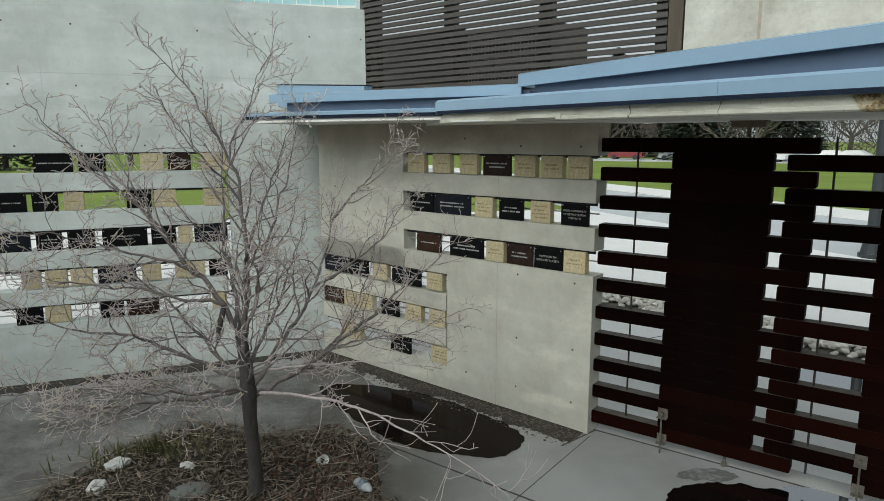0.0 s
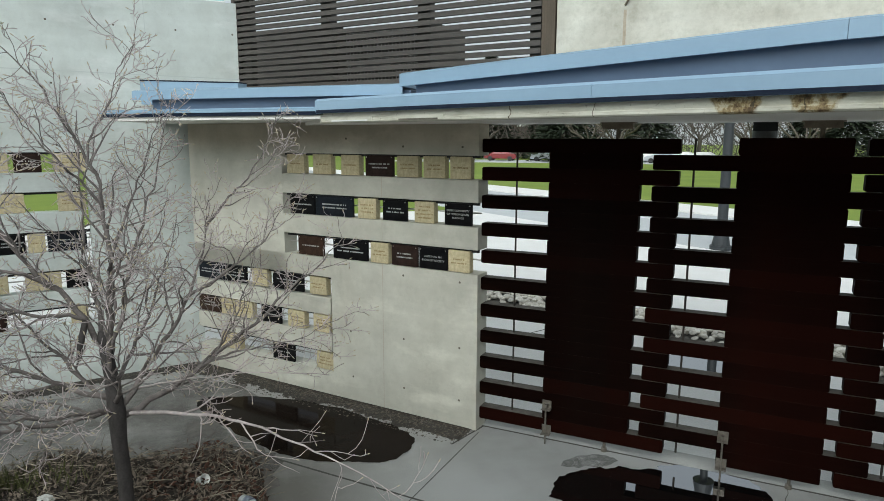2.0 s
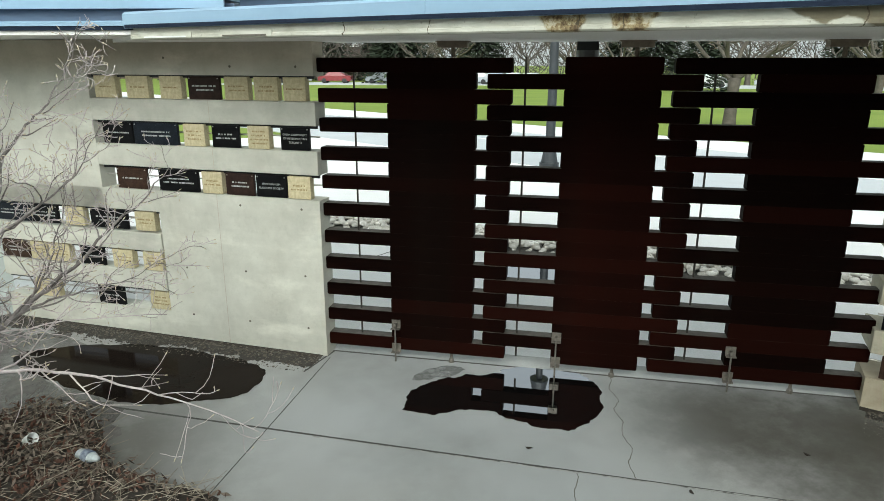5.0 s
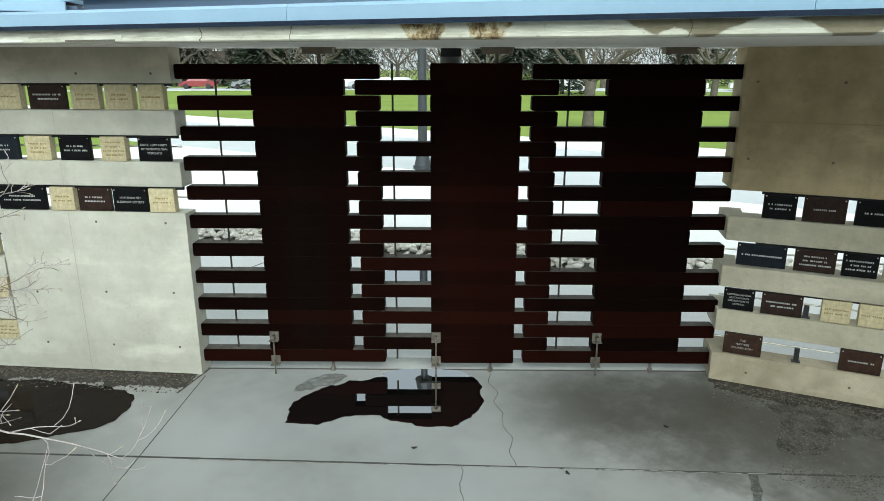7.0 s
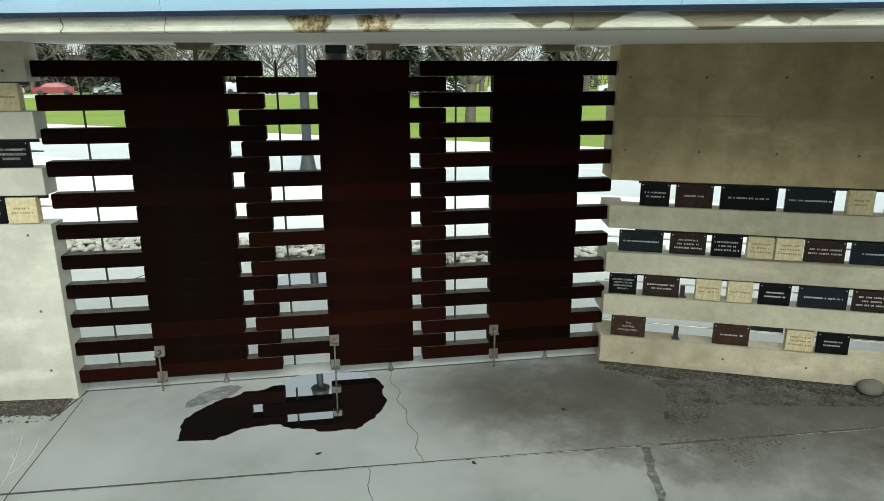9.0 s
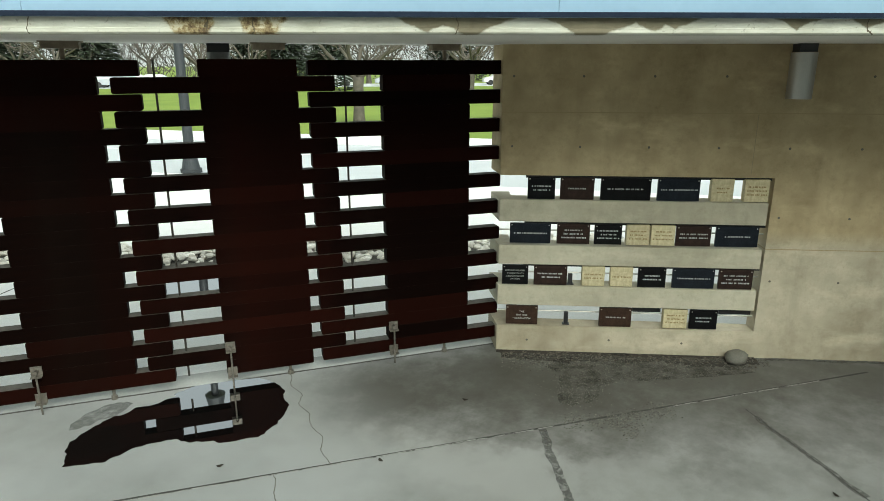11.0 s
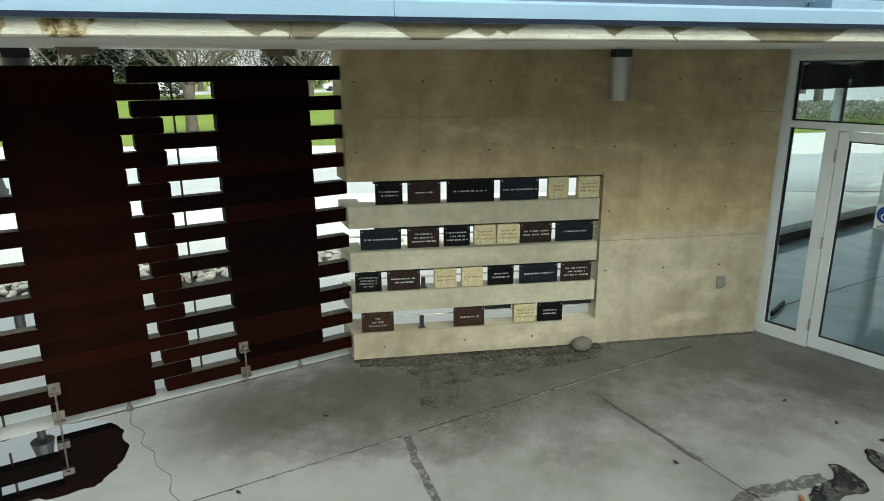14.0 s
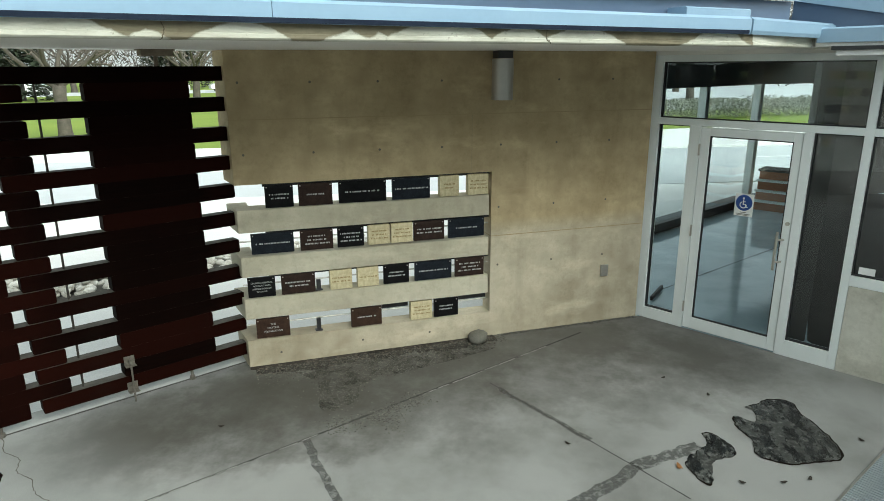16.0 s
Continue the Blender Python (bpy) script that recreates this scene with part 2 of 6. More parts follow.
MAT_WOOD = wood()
MAT_SCREEN = plain("weathered_black_slats", (0.034, 0.03, 0.026), (0.076, 0.067, 0.058), 4, 0.6, stretch=(0.3, 5, 5))
MAT_BLUE = plain("blue_coated_metal", (0.235, 0.35, 0.475), (0.285, 0.41, 0.53), 0.7, 0.26, 0.0, grain=30, relief=0.01, spec=0.7, fine=0.04)
MAT_SLATE = plain("slate_blue_metal", (0.075, 0.11, 0.175), (0.105, 0.15, 0.225), 0.9, 0.35, 0.0, grain=30, relief=0.01, spec=0.5, fine=0.05)
MAT_SOFFIT = plain("soffit_plaster", (0.82, 0.8, 0.745), (0.88, 0.86, 0.815), 1.1, 0.85)
MAT_STEEL = plain("dull_steel", (0.42, 0.40, 0.36), (0.55, 0.53, 0.48), 9, 0.42, 0.85)
MAT_RUST = plain("rusty_steel", (0.1, 0.075, 0.05), (0.22, 0.175, 0.125), 14, 0.7, 0.05)
MAT_BOLT = plain("worn_zinc", (0.1, 0.09, 0.075), (0.24, 0.215, 0.185), 16, 0.55, 0.5)
MAT_ROD = plain("dark_rod", (0.04, 0.035, 0.03), (0.07, 0.06, 0.05), 14, 0.5, 0.5)
MAT_ALU = plain("painted_frame", (0.73, 0.765, 0.755), (0.8, 0.835, 0.825), 3, 0.4, 0.0, relief=0.02, fine=0.07)
MAT_LAMP = plain("satin_aluminium", (0.4, 0.38, 0.355), (0.48, 0.46, 0.43), 3, 0.36, 0.6, relief=0.02, fine=0.06)
MAT_BLACK = plain("black_paint", (0.012, 0.012, 0.013), (0.025, 0.025, 0.027), 8, 0.5)
MAT_HOLE = plain("tie_hole_grout", (0.10, 0.09, 0.07), (0.16, 0.14, 0.11), 30, 0.9)


def granite(name, c1, c2, fleck):
    m, nt, b, co = surface(name, 0.32, spec=0.08)
    col = ramp(nt, noise_of(nt, co, 14, 8, 0.7), [(0.3, c1), (0.7, c2)])
    f = noise_of(nt, co, 160, 2)
    col = mix(nt, ramp(nt, f, [(0.62, (0, 0, 0)), (0.7, (0.6,) * 3)]), col, fleck)
    nt.links.new(col, b.inputs["Base Color"])
    return m


MAT_PLQ = {
    "k": (granite("black_granite", (0.004, 0.004, 0.0045), (0.01, 0.01, 0.0105), (0.03, 0.03, 0.033)), "black granite"),
    "n": (granite("brown_granite", (0.018, 0.011, 0.009), (0.042, 0.026, 0.021), (0.07, 0.05, 0.045)), "brown granite"),
    "r": (granite("red_granite", (0.023, 0.013, 0.009), (0.06, 0.035, 0.025), (0.11, 0.075, 0.058)), "mottled red-brown granite"),
    "b": (granite("blue_granite", (0.008, 0.0095, 0.013), (0.018, 0.022, 0.029), (0.07, 0.08, 0.1)), "blue-grey granite"),
    "t": (plain("tan_limestone", (0.38, 0.315, 0.18), (0.62, 0.545, 0.355), 26, 0.8, grain=60, relief=0.5, per_object=0.12), "tan limestone"),
}
MAT_LETTER = plain("pale_engraving", (0.36, 0.36, 0.345), (0.5, 0.5, 0.48), 20, 0.7)
MAT_LETTER_T = plain("brown_engraving", (0.24, 0.17, 0.075), (0.3, 0.22, 0.1), 20, 0.8)
MAT_WATER = surface("standing_water", 0.015, spec=0.9)[0]
MAT_WATER.node_tree.nodes["Principled BSDF"].inputs["Base Color"].default_value = (0.004, 0.004, 0.004, 1)
MAT_WATER.node_tree.nodes["Principled BSDF"].inputs["IOR"].default_value = 3.0
MAT_WET = plain("wet_dark_film", (0.007, 0.005, 0.004), (0.016, 0.0115, 0.009), 2, 0.08, relief=0.0, spec=0.1)
MAT_WET.node_tree.nodes["Principled BSDF"].inputs["IOR"].default_value = 1.25


def wet_grit():
    """Wet grey silt in clots and streaks, with pale crumbs, over a black film of water."""
    m, nt, b, co = surface("wet_grit", 0.3, spec=0.5)
    n1, n2, n3 = noise_of(nt, co, 5, 9, 0.68, (1.0, 2.0, 1.0)), noise_of(nt, co, 60, 5, 0.7), noise_of(nt, co, 22, 7, 0.75)
    silt = ramp(nt, n1, [(0.42, (0.02,) * 3), (0.56, (1, 1, 1))])
    # the palest stop also paints the glints on the wet silt
    col = mix(nt, silt, (0.006, 0.006, 0.006), ramp(nt, n3, [(0.36, (0.012, 0.012, 0.011)), (0.52, (0.055, 0.056, 0.051)), (0.66, (0.24, 0.24, 0.225))]))
    col = mix(nt, ramp(nt, n2, [(0.65, (0, 0, 0)), (0.7, (0.9,) * 3)]), col, (0.55, 0.55, 0.52))
    nt.links.new(col, b.inputs["Base Color"])
    nt.links.new(ramp(nt, n1, [(0.4, (0.08,) * 3), (0.62, (0.5,) * 3)]), b.inputs["Roughness"])
    bump(nt, b, mix(nt, 0.5, n3, n2), 0.6, 0.008)
    return m


MAT_GRIT = wet_grit()
MAT_GRAVEL = plain("fine_gravel", (0.014, 0.012, 0.0095), (0.05, 0.043, 0.036), 12, 0.9, grain=150, relief=0.8)
MAT_STONE = plain("river_stone", (0.5, 0.47, 0.41), (0.82, 0.8, 0.74), 4, 0.7, per_object=0.3)
MAT_STONE_FILL = plain("river_stone_below", (0.42, 0.39, 0.34), (0.78, 0.75, 0.68), 5, 0.7)
MAT_GRASS = plain("lawn", (0.13, 0.195, 0.018), (0.21, 0.28, 0.032), 0.25, 0.9, grain=30, relief=0.6)
MAT_ROAD = plain("pale_asphalt", (0.46, 0.48, 0.495), (0.54, 0.56, 0.575), 0.4, 0.8, grain=90)
MAT_PAVE = plain("pale_pavement", (0.74, 0.73, 0.71), (0.82, 0.815, 0.8), 0.6, 0.8, grain=60)
MAT_BARK = plain("grey_bark", (0.03, 0.026, 0.025), (0.09, 0.08, 0.077), 18, 0.9, grain=90, relief=0.6, stretch=(1, 1, 0.4))
MAT_TWIG = plain("pale_twig", (0.2, 0.165, 0.16), (0.66, 0.585, 0.575), 5, 0.8, grain=60)
MAT_BUD = plain("bud", (0.42, 0.36, 0.26), (0.52, 0.46, 0.34), 30, 0.7)
MAT_SOIL = plain("leaf_mould", (0.014, 0.011, 0.008), (0.04, 0.03, 0.021), 9, 0.95, grain=70, relief=1.0)
MAT_PAPER = plain("dirty_paper", (0.42, 0.42, 0.4), (0.62, 0.62, 0.6), 14, 0.7)
MAT_WHITE = plain("white_paint", (0.72, 0.72, 0.7), (0.8, 0.8, 0.78), 4, 0.5, relief=0.03, fine=0.1)
MAT_BRICK = plain("far_brick", (0.11, 0.08, 0.07), (0.16, 0.12, 0.105), 0.6, 0.9)
MAT_NEEDLE = plain("dark_needles", (0.012, 0.02, 0.01), (0.035, 0.05, 0.024), 2, 0.9)
MAT_SHELF = plain("brown_shelf", (0.27, 0.1, 0.045), (0.38, 0.16, 0.075), 5, 0.5, stretch=(1, 1, 6))
MAT_LOBBY = plain("lobby_floor", (0.36, 0.48, 0.55), (0.58, 0.71, 0.78), 2.2, 0.09, relief=0.03)
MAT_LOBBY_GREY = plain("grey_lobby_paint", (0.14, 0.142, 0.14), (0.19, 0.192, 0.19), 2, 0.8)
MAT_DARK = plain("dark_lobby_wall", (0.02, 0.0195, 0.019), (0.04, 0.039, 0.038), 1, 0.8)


def glass():
    m = bpy.data.materials.new("window_glass")
    m.use_nodes = True
    nt = m.node_tree
    out = nt.nodes["Material Output"]
    nt.nodes.remove(nt.nodes["Principled BSDF"])
    tr = nt.nodes.new("ShaderNodeBsdfTransparent")
    tr.inputs[0].default_value = (0.96, 0.99, 0.99, 1)
    gl = node(nt, "ShaderNodeBsdfGlossy", Roughness=0.01)
    lw = node(nt, "ShaderNodeLayerWeight", Blend=0.5)
    fr = nt.nodes.new("ShaderNodeValToRGB")
    for e, (p, v) in zip(fr.color_ramp.elements, ((0.4, 0.045), (1.0, 0.4))):
        e.position, e.color = p, (v, v, v, 1)
    nt.links.new(lw.outputs["Facing"], fr.inputs[0])
    ms = nt.nodes.new("ShaderNodeMixShader")
    nt.links.new(fr.outputs[0], ms.inputs[0])
    nt.links.new(tr.outputs[0], ms.inputs[1])
    nt.links.new(gl.outputs[0], ms.inputs[2])
    nt.links.new(ms.outputs[0], out.inputs[0])
    return m


MAT_GLASS = glass()


# ---- building helpers ----
def box(bm, x0, x1, y0, y1, z0, z1):
    v = [bm.verts.new((x, y, z)) for z in (z0, z1) for y in (y0, y1) for x in (x0, x1)]
    for f in ((0, 2, 3, 1), (4, 5, 7, 6), (0, 1, 5, 4), (2, 6, 7, 3), (0, 4, 6, 2), (1, 3, 7, 5)):
        bm.faces.new([v[i] for i in f])


def boxes(*dims, bevel=0.0):
    bm = bmesh.new()
    for d in dims:
        box(bm, *d)
    if bevel:
        bmesh.ops.bevel(bm, geom=bm.edges[:], offset=bevel, segments=2, affect="EDGES", profile=0.6)
    return bm


def tube(bm, a, b, r0, r1=None, seg=10, cap=True):
    a, b = Vector(a), Vector(b)
    r1 = r0 if r1 is None else r1
    q = (b - a).to_track_quat("Z", "Y")
    rings = []
    for p, r in ((a, r0), (b, r1)):
        rings.append([bm.verts.new(p + q @ Vector((r * math.cos(2 * math.pi * i / seg), r * math.sin(2 * math.pi * i / seg), 0))) for i in range(seg)])
    for i in range(seg):
        bm.faces.new((rings[0][i], rings[0][(i + 1) % seg], rings[1][(i + 1) % seg], rings[1][i]))
    if cap:
        bm.faces.new(rings[0][::-1])
        bm.faces.new(rings[1])
    return bm


def mesh_of(name, bm, material, smooth=False):
    me = bpy.data.meshes.new(name)
    bm.to_mesh(me)
    bm.free()
    me.materials.append(material)
    if smooth:
        for p in me.polygons:
            p.use_smooth = True
    return me


def part(name, bm, material, parent, label="", smooth=False):
    ob = new(name, mesh_of(name, bm, material, smooth))
    ob.parent = parent
    return tagged(ob, label)


def thing(name, bm, material, m, label, category, group="", kind="", smooth=False):
    ob = new(name, mesh_of(name, bm, material, smooth))
    ob.matrix_world = m
    return tagged(ob, label, category, group, kind)


def empty(name, m, label, category, group="", kind=""):
    ob = new(name)
    ob.matrix_world = m
    return tagged(ob, label, category, group, kind)


def frame_of(p, q):
    """A wall's own axes: x along it from p to q, y away from the courtyard, z up."""
    return pose(p[0], p[1], 0, 0, 0, math.degrees(math.atan2(q[1] - p[1], q[0] - p[0])))


def slab(points, z0, z1):
    """An upright prism on a polygon, counter-clockwise."""
    bm = bmesh.new()
    lo = [bm.verts.new((x, y, z0)) for x, y in points]
    hi = [bm.verts.new((x, y, z1)) for x, y in points]
    bm.faces.new(lo[::-1])
    bm.faces.new(hi)
    n = len(points)
    for i in range(n):
        bm.faces.new((lo[i], lo[(i + 1) % n], hi[(i + 1) % n], hi[i]))
    return bm


F1 = frame_of((-4.802, 7.113), (-2.633, 7.94))
F2 = frame_of((-1.43, 8.34), (1.486, 5.785))
FG = frame_of((1.609, 5.774), (5.232, 3.070))
F3 = frame_of((5.232, 2.965), (7.37, -0.73))
FD = frame_of((7.39, -0.79), (6.30, -2.47))
THICK = 0.2
LEVEL = [2.632, 2.412, 2.203, 1.98, 1.764, 1.535, 1.323, 1.093, 0.902, 0.689, 0.487, 0.272]   # courses: even to odd is a row of plaques, odd to even a concrete slat

# ---- ground ----
ground = thing("ground", slab([(-400, -400), (400, -400), (400, 400), (-400, 400)], -0.6, -0.06), MAT_GRASS, pose(0, 0, 0),
               "green lawn reaching the distance", "ground", kind="structure")
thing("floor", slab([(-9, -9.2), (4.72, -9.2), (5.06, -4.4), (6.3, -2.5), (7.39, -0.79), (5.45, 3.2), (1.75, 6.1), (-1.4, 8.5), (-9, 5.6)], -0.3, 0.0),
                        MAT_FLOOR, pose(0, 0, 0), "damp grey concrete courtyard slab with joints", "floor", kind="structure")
pavement = thing("pavement", slab([(-9, 5.3), (-1.4, 8.2), (1.7, 5.9), (5.4, 3.0), (6.9, 0.4), (7.4, -0.7), (12.0, -9), (20, -12), (15.9, 0.3), (12.5, 9.0), (9.6, 16.4), (6.0, 26.0), (-4.0, 24.0), (-18, 20)], -0.3, -0.012),
                 MAT_PAVE, pose(0, 0, 0), "pale concrete pavement outside the gate", "pavement", kind="structure")
road = thing("road", slab([(-9.2, 66), (12.6, 8.9), (26.6, -27.3), (33.0, -24.9), (18.9, 11.4), (-2.8, 68.4)], -0.3, -0.03),
             MAT_ROAD, pose(0, 0, 0), "pale grey asphalt road with a dashed line", "road", kind="structure")
thing("pavement", slab([(18.95, 11.4), (33.05, -24.9), (44.0, -24.0), (31.4, -3.6), (21.3, 12.2), (-0.6, 69.2), (-2.75, 68.4)], -0.3, 0.03),
                     MAT_PAVE, pose(0, 0, 0), "pale kerbed footpath across the road", "pavement", kind="structure")
dashes = bmesh.new()
for i in range(12):
    y0 = -20 + i * 6.0
    box(dashes, -0.07, 0.07, y0, y0 + 2.6, 0, 0.004)
thing("trim", dashes, MAT_WHITE, pose(16.2, 11.0, -0.028, 0, 0, 21.2), "white dashed centre line on the road", "road line", kind="structure")

# ---- concrete walls with open courses ----
SLAT_BEV = 0.008


def splayed(b, thick, z0, z1):
    """A block whose end by the gate runs back at a slant."""
    return slab([(0, 0), (b, 0), (b, thick), (0.1, thick), (0.1, 0.4), (-0.085, 0.4)], z0, z1)


def wall(name, f, solid, slats, label, mat, thick=THICK, splay=False):
    bm = boxes(*[(a, b, 0, thick, c, d) for a, b, c, d in solid if not (splay and a == 0)])
    for a, b, c, d in solid:
        if splay and a == 0:
            tmp = bpy.data.meshes.new("end")
            end = splayed(b, thick, c, d)
            end.to_mesh(tmp)
            end.free()
            bm.from_mesh(tmp)
            bpy.data.meshes.remove(tmp)
    ob = thing(name, bm, mat, f, label, "wall", kind="structure")
    for a, b, k in slats:
        if splay:
            bm = splayed(b, thick, LEVEL[k + 1], LEVEL[k])
            bmesh.ops.bevel(bm, geom=bm.edges[:], offset=SLAT_BEV, segments=2, affect="EDGES", profile=0.6)
        else:
            bm = boxes((a, b, 0.0, thick, LEVEL[k + 1], LEVEL[k]), bevel=SLAT_BEV)
        part("slat", bm, MAT_SLAT if mat is MAT_CONC_W3 else mat, ob)
    return ob


wall_north = wall("wall_north", F1,
                  [(-4.0, 4.24, LEVEL[0], 4.39), (2.49, 3.66, 0, LEVEL[0]), (-4.0, 2.49, 0, LEVEL[9]), (-4.0, -0.6, LEVEL[9], LEVEL[0])],
                  [(-0.6, 2.42, k) for k in (1, 3, 5, 7)],
                  "tall grey poured-concrete wall with open courses of plaques", MAT_CONC_W1)
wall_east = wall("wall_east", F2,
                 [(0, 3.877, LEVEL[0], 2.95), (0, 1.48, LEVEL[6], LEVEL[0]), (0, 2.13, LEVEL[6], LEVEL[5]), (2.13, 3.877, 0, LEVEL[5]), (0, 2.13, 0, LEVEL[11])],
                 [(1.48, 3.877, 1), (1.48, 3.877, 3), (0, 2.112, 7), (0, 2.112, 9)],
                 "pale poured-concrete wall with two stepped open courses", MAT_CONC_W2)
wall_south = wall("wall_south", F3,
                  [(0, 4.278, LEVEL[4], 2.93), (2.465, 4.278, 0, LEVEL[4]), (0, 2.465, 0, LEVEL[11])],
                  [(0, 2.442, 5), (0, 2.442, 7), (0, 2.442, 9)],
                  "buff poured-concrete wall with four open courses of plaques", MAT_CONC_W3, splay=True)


def tie_holes(parent, spots):
    for s, z in spots:
        bm = bmesh.new()
        tube(bm, (s, 0.01, z), (s, -0.002, z), 0.013, 0.011, 10)
        part("tie_hole", bm, MAT_HOLE, parent)


tie_holes(wall_south, [(0.10 + 0.614 * i, z) for z in (2.65, 2.03) for i in range(7)] + [(2.545 + 0.62 * i, z) for z in (1.40, 0.787) for i in range(3)] + [(0.3, 0.12), (1.1, 0.14), (1.8, 0.13)])
tie_holes(wall_east, [(1.67, 2.784), (2.37, 2.784), (3.06, 2.71), (3.71, 2.71), (3.05, 1.445), (3.69, 1.445), (2.38, 0.77), (3.05, 0.79), (3.69, 0.8), (2.4, 0.27), (3.05, 0.27), (3.69, 0.27), (0.3, 2.2), (0.9, 2.2), (0.3, 1.6), (0.9, 1.6)])
tie_holes(wall_north, [(0.28 + 0.65 * i, 4.025) for i in range(7)] + [(0.28 + 0.65 * i, 3.37) for i in range(6)] + [(0.28 + 0.65 * i, 2.71) for i in range(4)])

# ---- plaques ----
ROW_Z = {0: (2.417, 2.622), 2: (1.984, 2.19), 4: (1.54, 1.747), 6: (1.112, 1.306), 8: (0.696, 0.889), 10: (0.276, 0.47)}


def words(lines, size, y, parent, mat):
    """Lettering as mesh, centred at its parent's own zero."""
    for i, text in enumerate(lines):
        cu = bpy.data.curves.new("lettering", "FONT")
        cu.body, cu.size, cu.align_x, cu.align_y, cu.extrude = text, size, "CENTER", "CENTER", 0.0006
        tmp = bpy.data.objects.new("lettering", cu)
        me = bpy.data.meshes.new_from_object(tmp)
        bpy.data.objects.remove(tmp)
        me.materials.append(mat)
        ob = new("lettering", me)
        ob.parent = parent
        ob.matrix_local = pose(0, y, ((len(lines) - 1) / 2 - i) * size * 1.35, 90, 0, 0)


def plaque(f, row, s0, s1, kind, lines=0, text=(), z=None, y=0.012):
    z0, z1 = z or ROW_Z[row]
    w, h = s1 - s0, z1 - z0
    mat, what = MAT_PLQ[kind]
    deep = 0.075 if kind == "t" else 0.03
    m = f @ Matrix.Translation(((s0 + s1) / 2, y, (z0 + z1) / 2))
    ob = empty("plaque", m, f"{what} plaque with engraved lettering in a concrete course", "plaque", "plaques in the walls")
    part("stone", boxes((-w / 2, w / 2, 0, deep, -h / 2, h / 2), bevel=0.004), mat, ob)
    lm = MAT_LETTER_T if kind == "t" else MAT_LETTER
    if text:
        words(text, {2: 0.028, 3: 0.026}.get(len(text), 0.0215), -0.0012, ob, lm)
    else:
        rnd = random.Random(int(s0 * 1000) + row * 7)
        for i in range(lines):
            wide = w * rnd.uniform(0.5, 0.84)
            zc = ((lines - 1) / 2 - i) * 0.036
            bm = bmesh.new()
            x = -wide / 2
            while x < wide / 2:
                step = rnd.uniform(0.011, 0.016)
                box(bm, x, x + step * rnd.uniform(0.55, 0.8), -0.0008, 0.001, zc - 0.0068, zc + 0.0068)
                x += step if rnd.random() > 0.14 else step * 1.9
            tagged(part("lettering", bm, lm, ob), kind="stuff")
    if kind != "t":
        for sx in (-1, 1):
            bm = bmesh.new()
            tube(bm, (sx * (w / 2 - 0.018), 0.002, h / 2 - 0.018), (sx * (w / 2 - 0.018), -0.004, h / 2 - 0.018), 0.006, seg=8)
            part("bolt", bm, MAT_STEEL, ob)
    return ob


# rows: start, end, stone kind, lines of lettering
W3_ROWS = {4: [(0.257, 0.51, "k", 2), (0.557, 0.868, "n", 1), (0.927, 1.383, "k", 1), (1.442, 1.821, "b", 1), (1.923, 2.121, "t", 2), (2.218, 2.433, "t", 3)],
           6: [(0.103, 0.488, "b", 1), (0.547, 0.854, "n", 3), (1.194, 1.406, "t", 3), (1.422, 1.639, "t", 3), (0.897, 1.151, "k", 3), (1.65, 1.967, "n", 2), (2.01, 2.394, "b", 1)],
           8: [(0.346, 0.663, "n", 2), (0.805, 1.02, "t", 2), (1.075, 1.284, "t", 1), (1.334, 1.594, "k", 2), (1.655, 2.044, "b", 1), (2.083, 2.396, "n", 3)],
           10: [(0.994, 1.303, "r", 1), (1.607, 1.833, "t", 3), (1.855, 2.116, "k", 2)]}
for row, items in W3_ROWS.items():
    for s0, s1, kind, n in items:
        plaque(F3, row, s0, s1, kind, n, z=(0.281, 0.474) if row == 10 else None)
plaque(F3, 8, 0.041, 0.291, "k", text=("CERTIFIED GENERAL", "ACCOUNTANTS", "ASSOCIATION OF", "ONTARIO"))
W2_ROWS = {0: [(1.545, 1.789, "t", 1), (1.911, 2.157, "t", 1), (2.288, 2.522, "t", 1), (2.598, 2.934, "n", 2), (2.98, 3.223, "t", 2), (3.28, 3.519, "t", 2), (3.572, 3.79, "t", 1)],
           2: [(1.574, 1.92, "k", 1), (1.934, 2.429, "b", 2), (2.493, 2.722, "t", 3), (2.804, 3.089, "k", 2), (3.179, 3.4, "t", 4)],
           4: [(1.67, 2.022, "r", 1), (2.159, 2.603, "k", 2), (2.645, 2.866, "t", 2), (2.907, 3.21, "n", 2), (3.557, 3.786, "t", 2)],
           6: [(0.042, 0.477, "b", 2), (0.486, 0.845, "k", 2), (0.943, 1.179, "t", 2), (1.265, 1.719, "k", 2), (1.815, 2.049, "t", 2)],
           8: [(0.01, 0.38, "r", 2), (0.399, 0.627, "t", 2), (0.645, 0.92, "t", 2), (1.072, 1.366, "k", 1), (1.476, 1.724, "t", 2), (1.852, 2.088, "t", 3)],
           10: [(0.374, 0.69, "t", 2), (1.225, 1.552, "k", 1), (1.881, 2.125, "t", 3)]}
plaque(F3, 10, 0.087, 0.398, "r", text=("THE", "MAYTREE", "FOUNDATION"), z=(0.281, 0.474))
for row, items in W2_ROWS.items():
    for s0, s1, kind, n in items:
        plaque(F2, row, s0, s1, kind, n)
plaque(F2, 4, 3.23, 3.544, "k", text=("HAM SHAN SIH", "BUDDHIST SOCIETY"))
plaque(F2, 2, 3.516, 3.802, "k", text=("GREEK COMMUNITY", "OF METROPOLITAN", "TORONTO"))
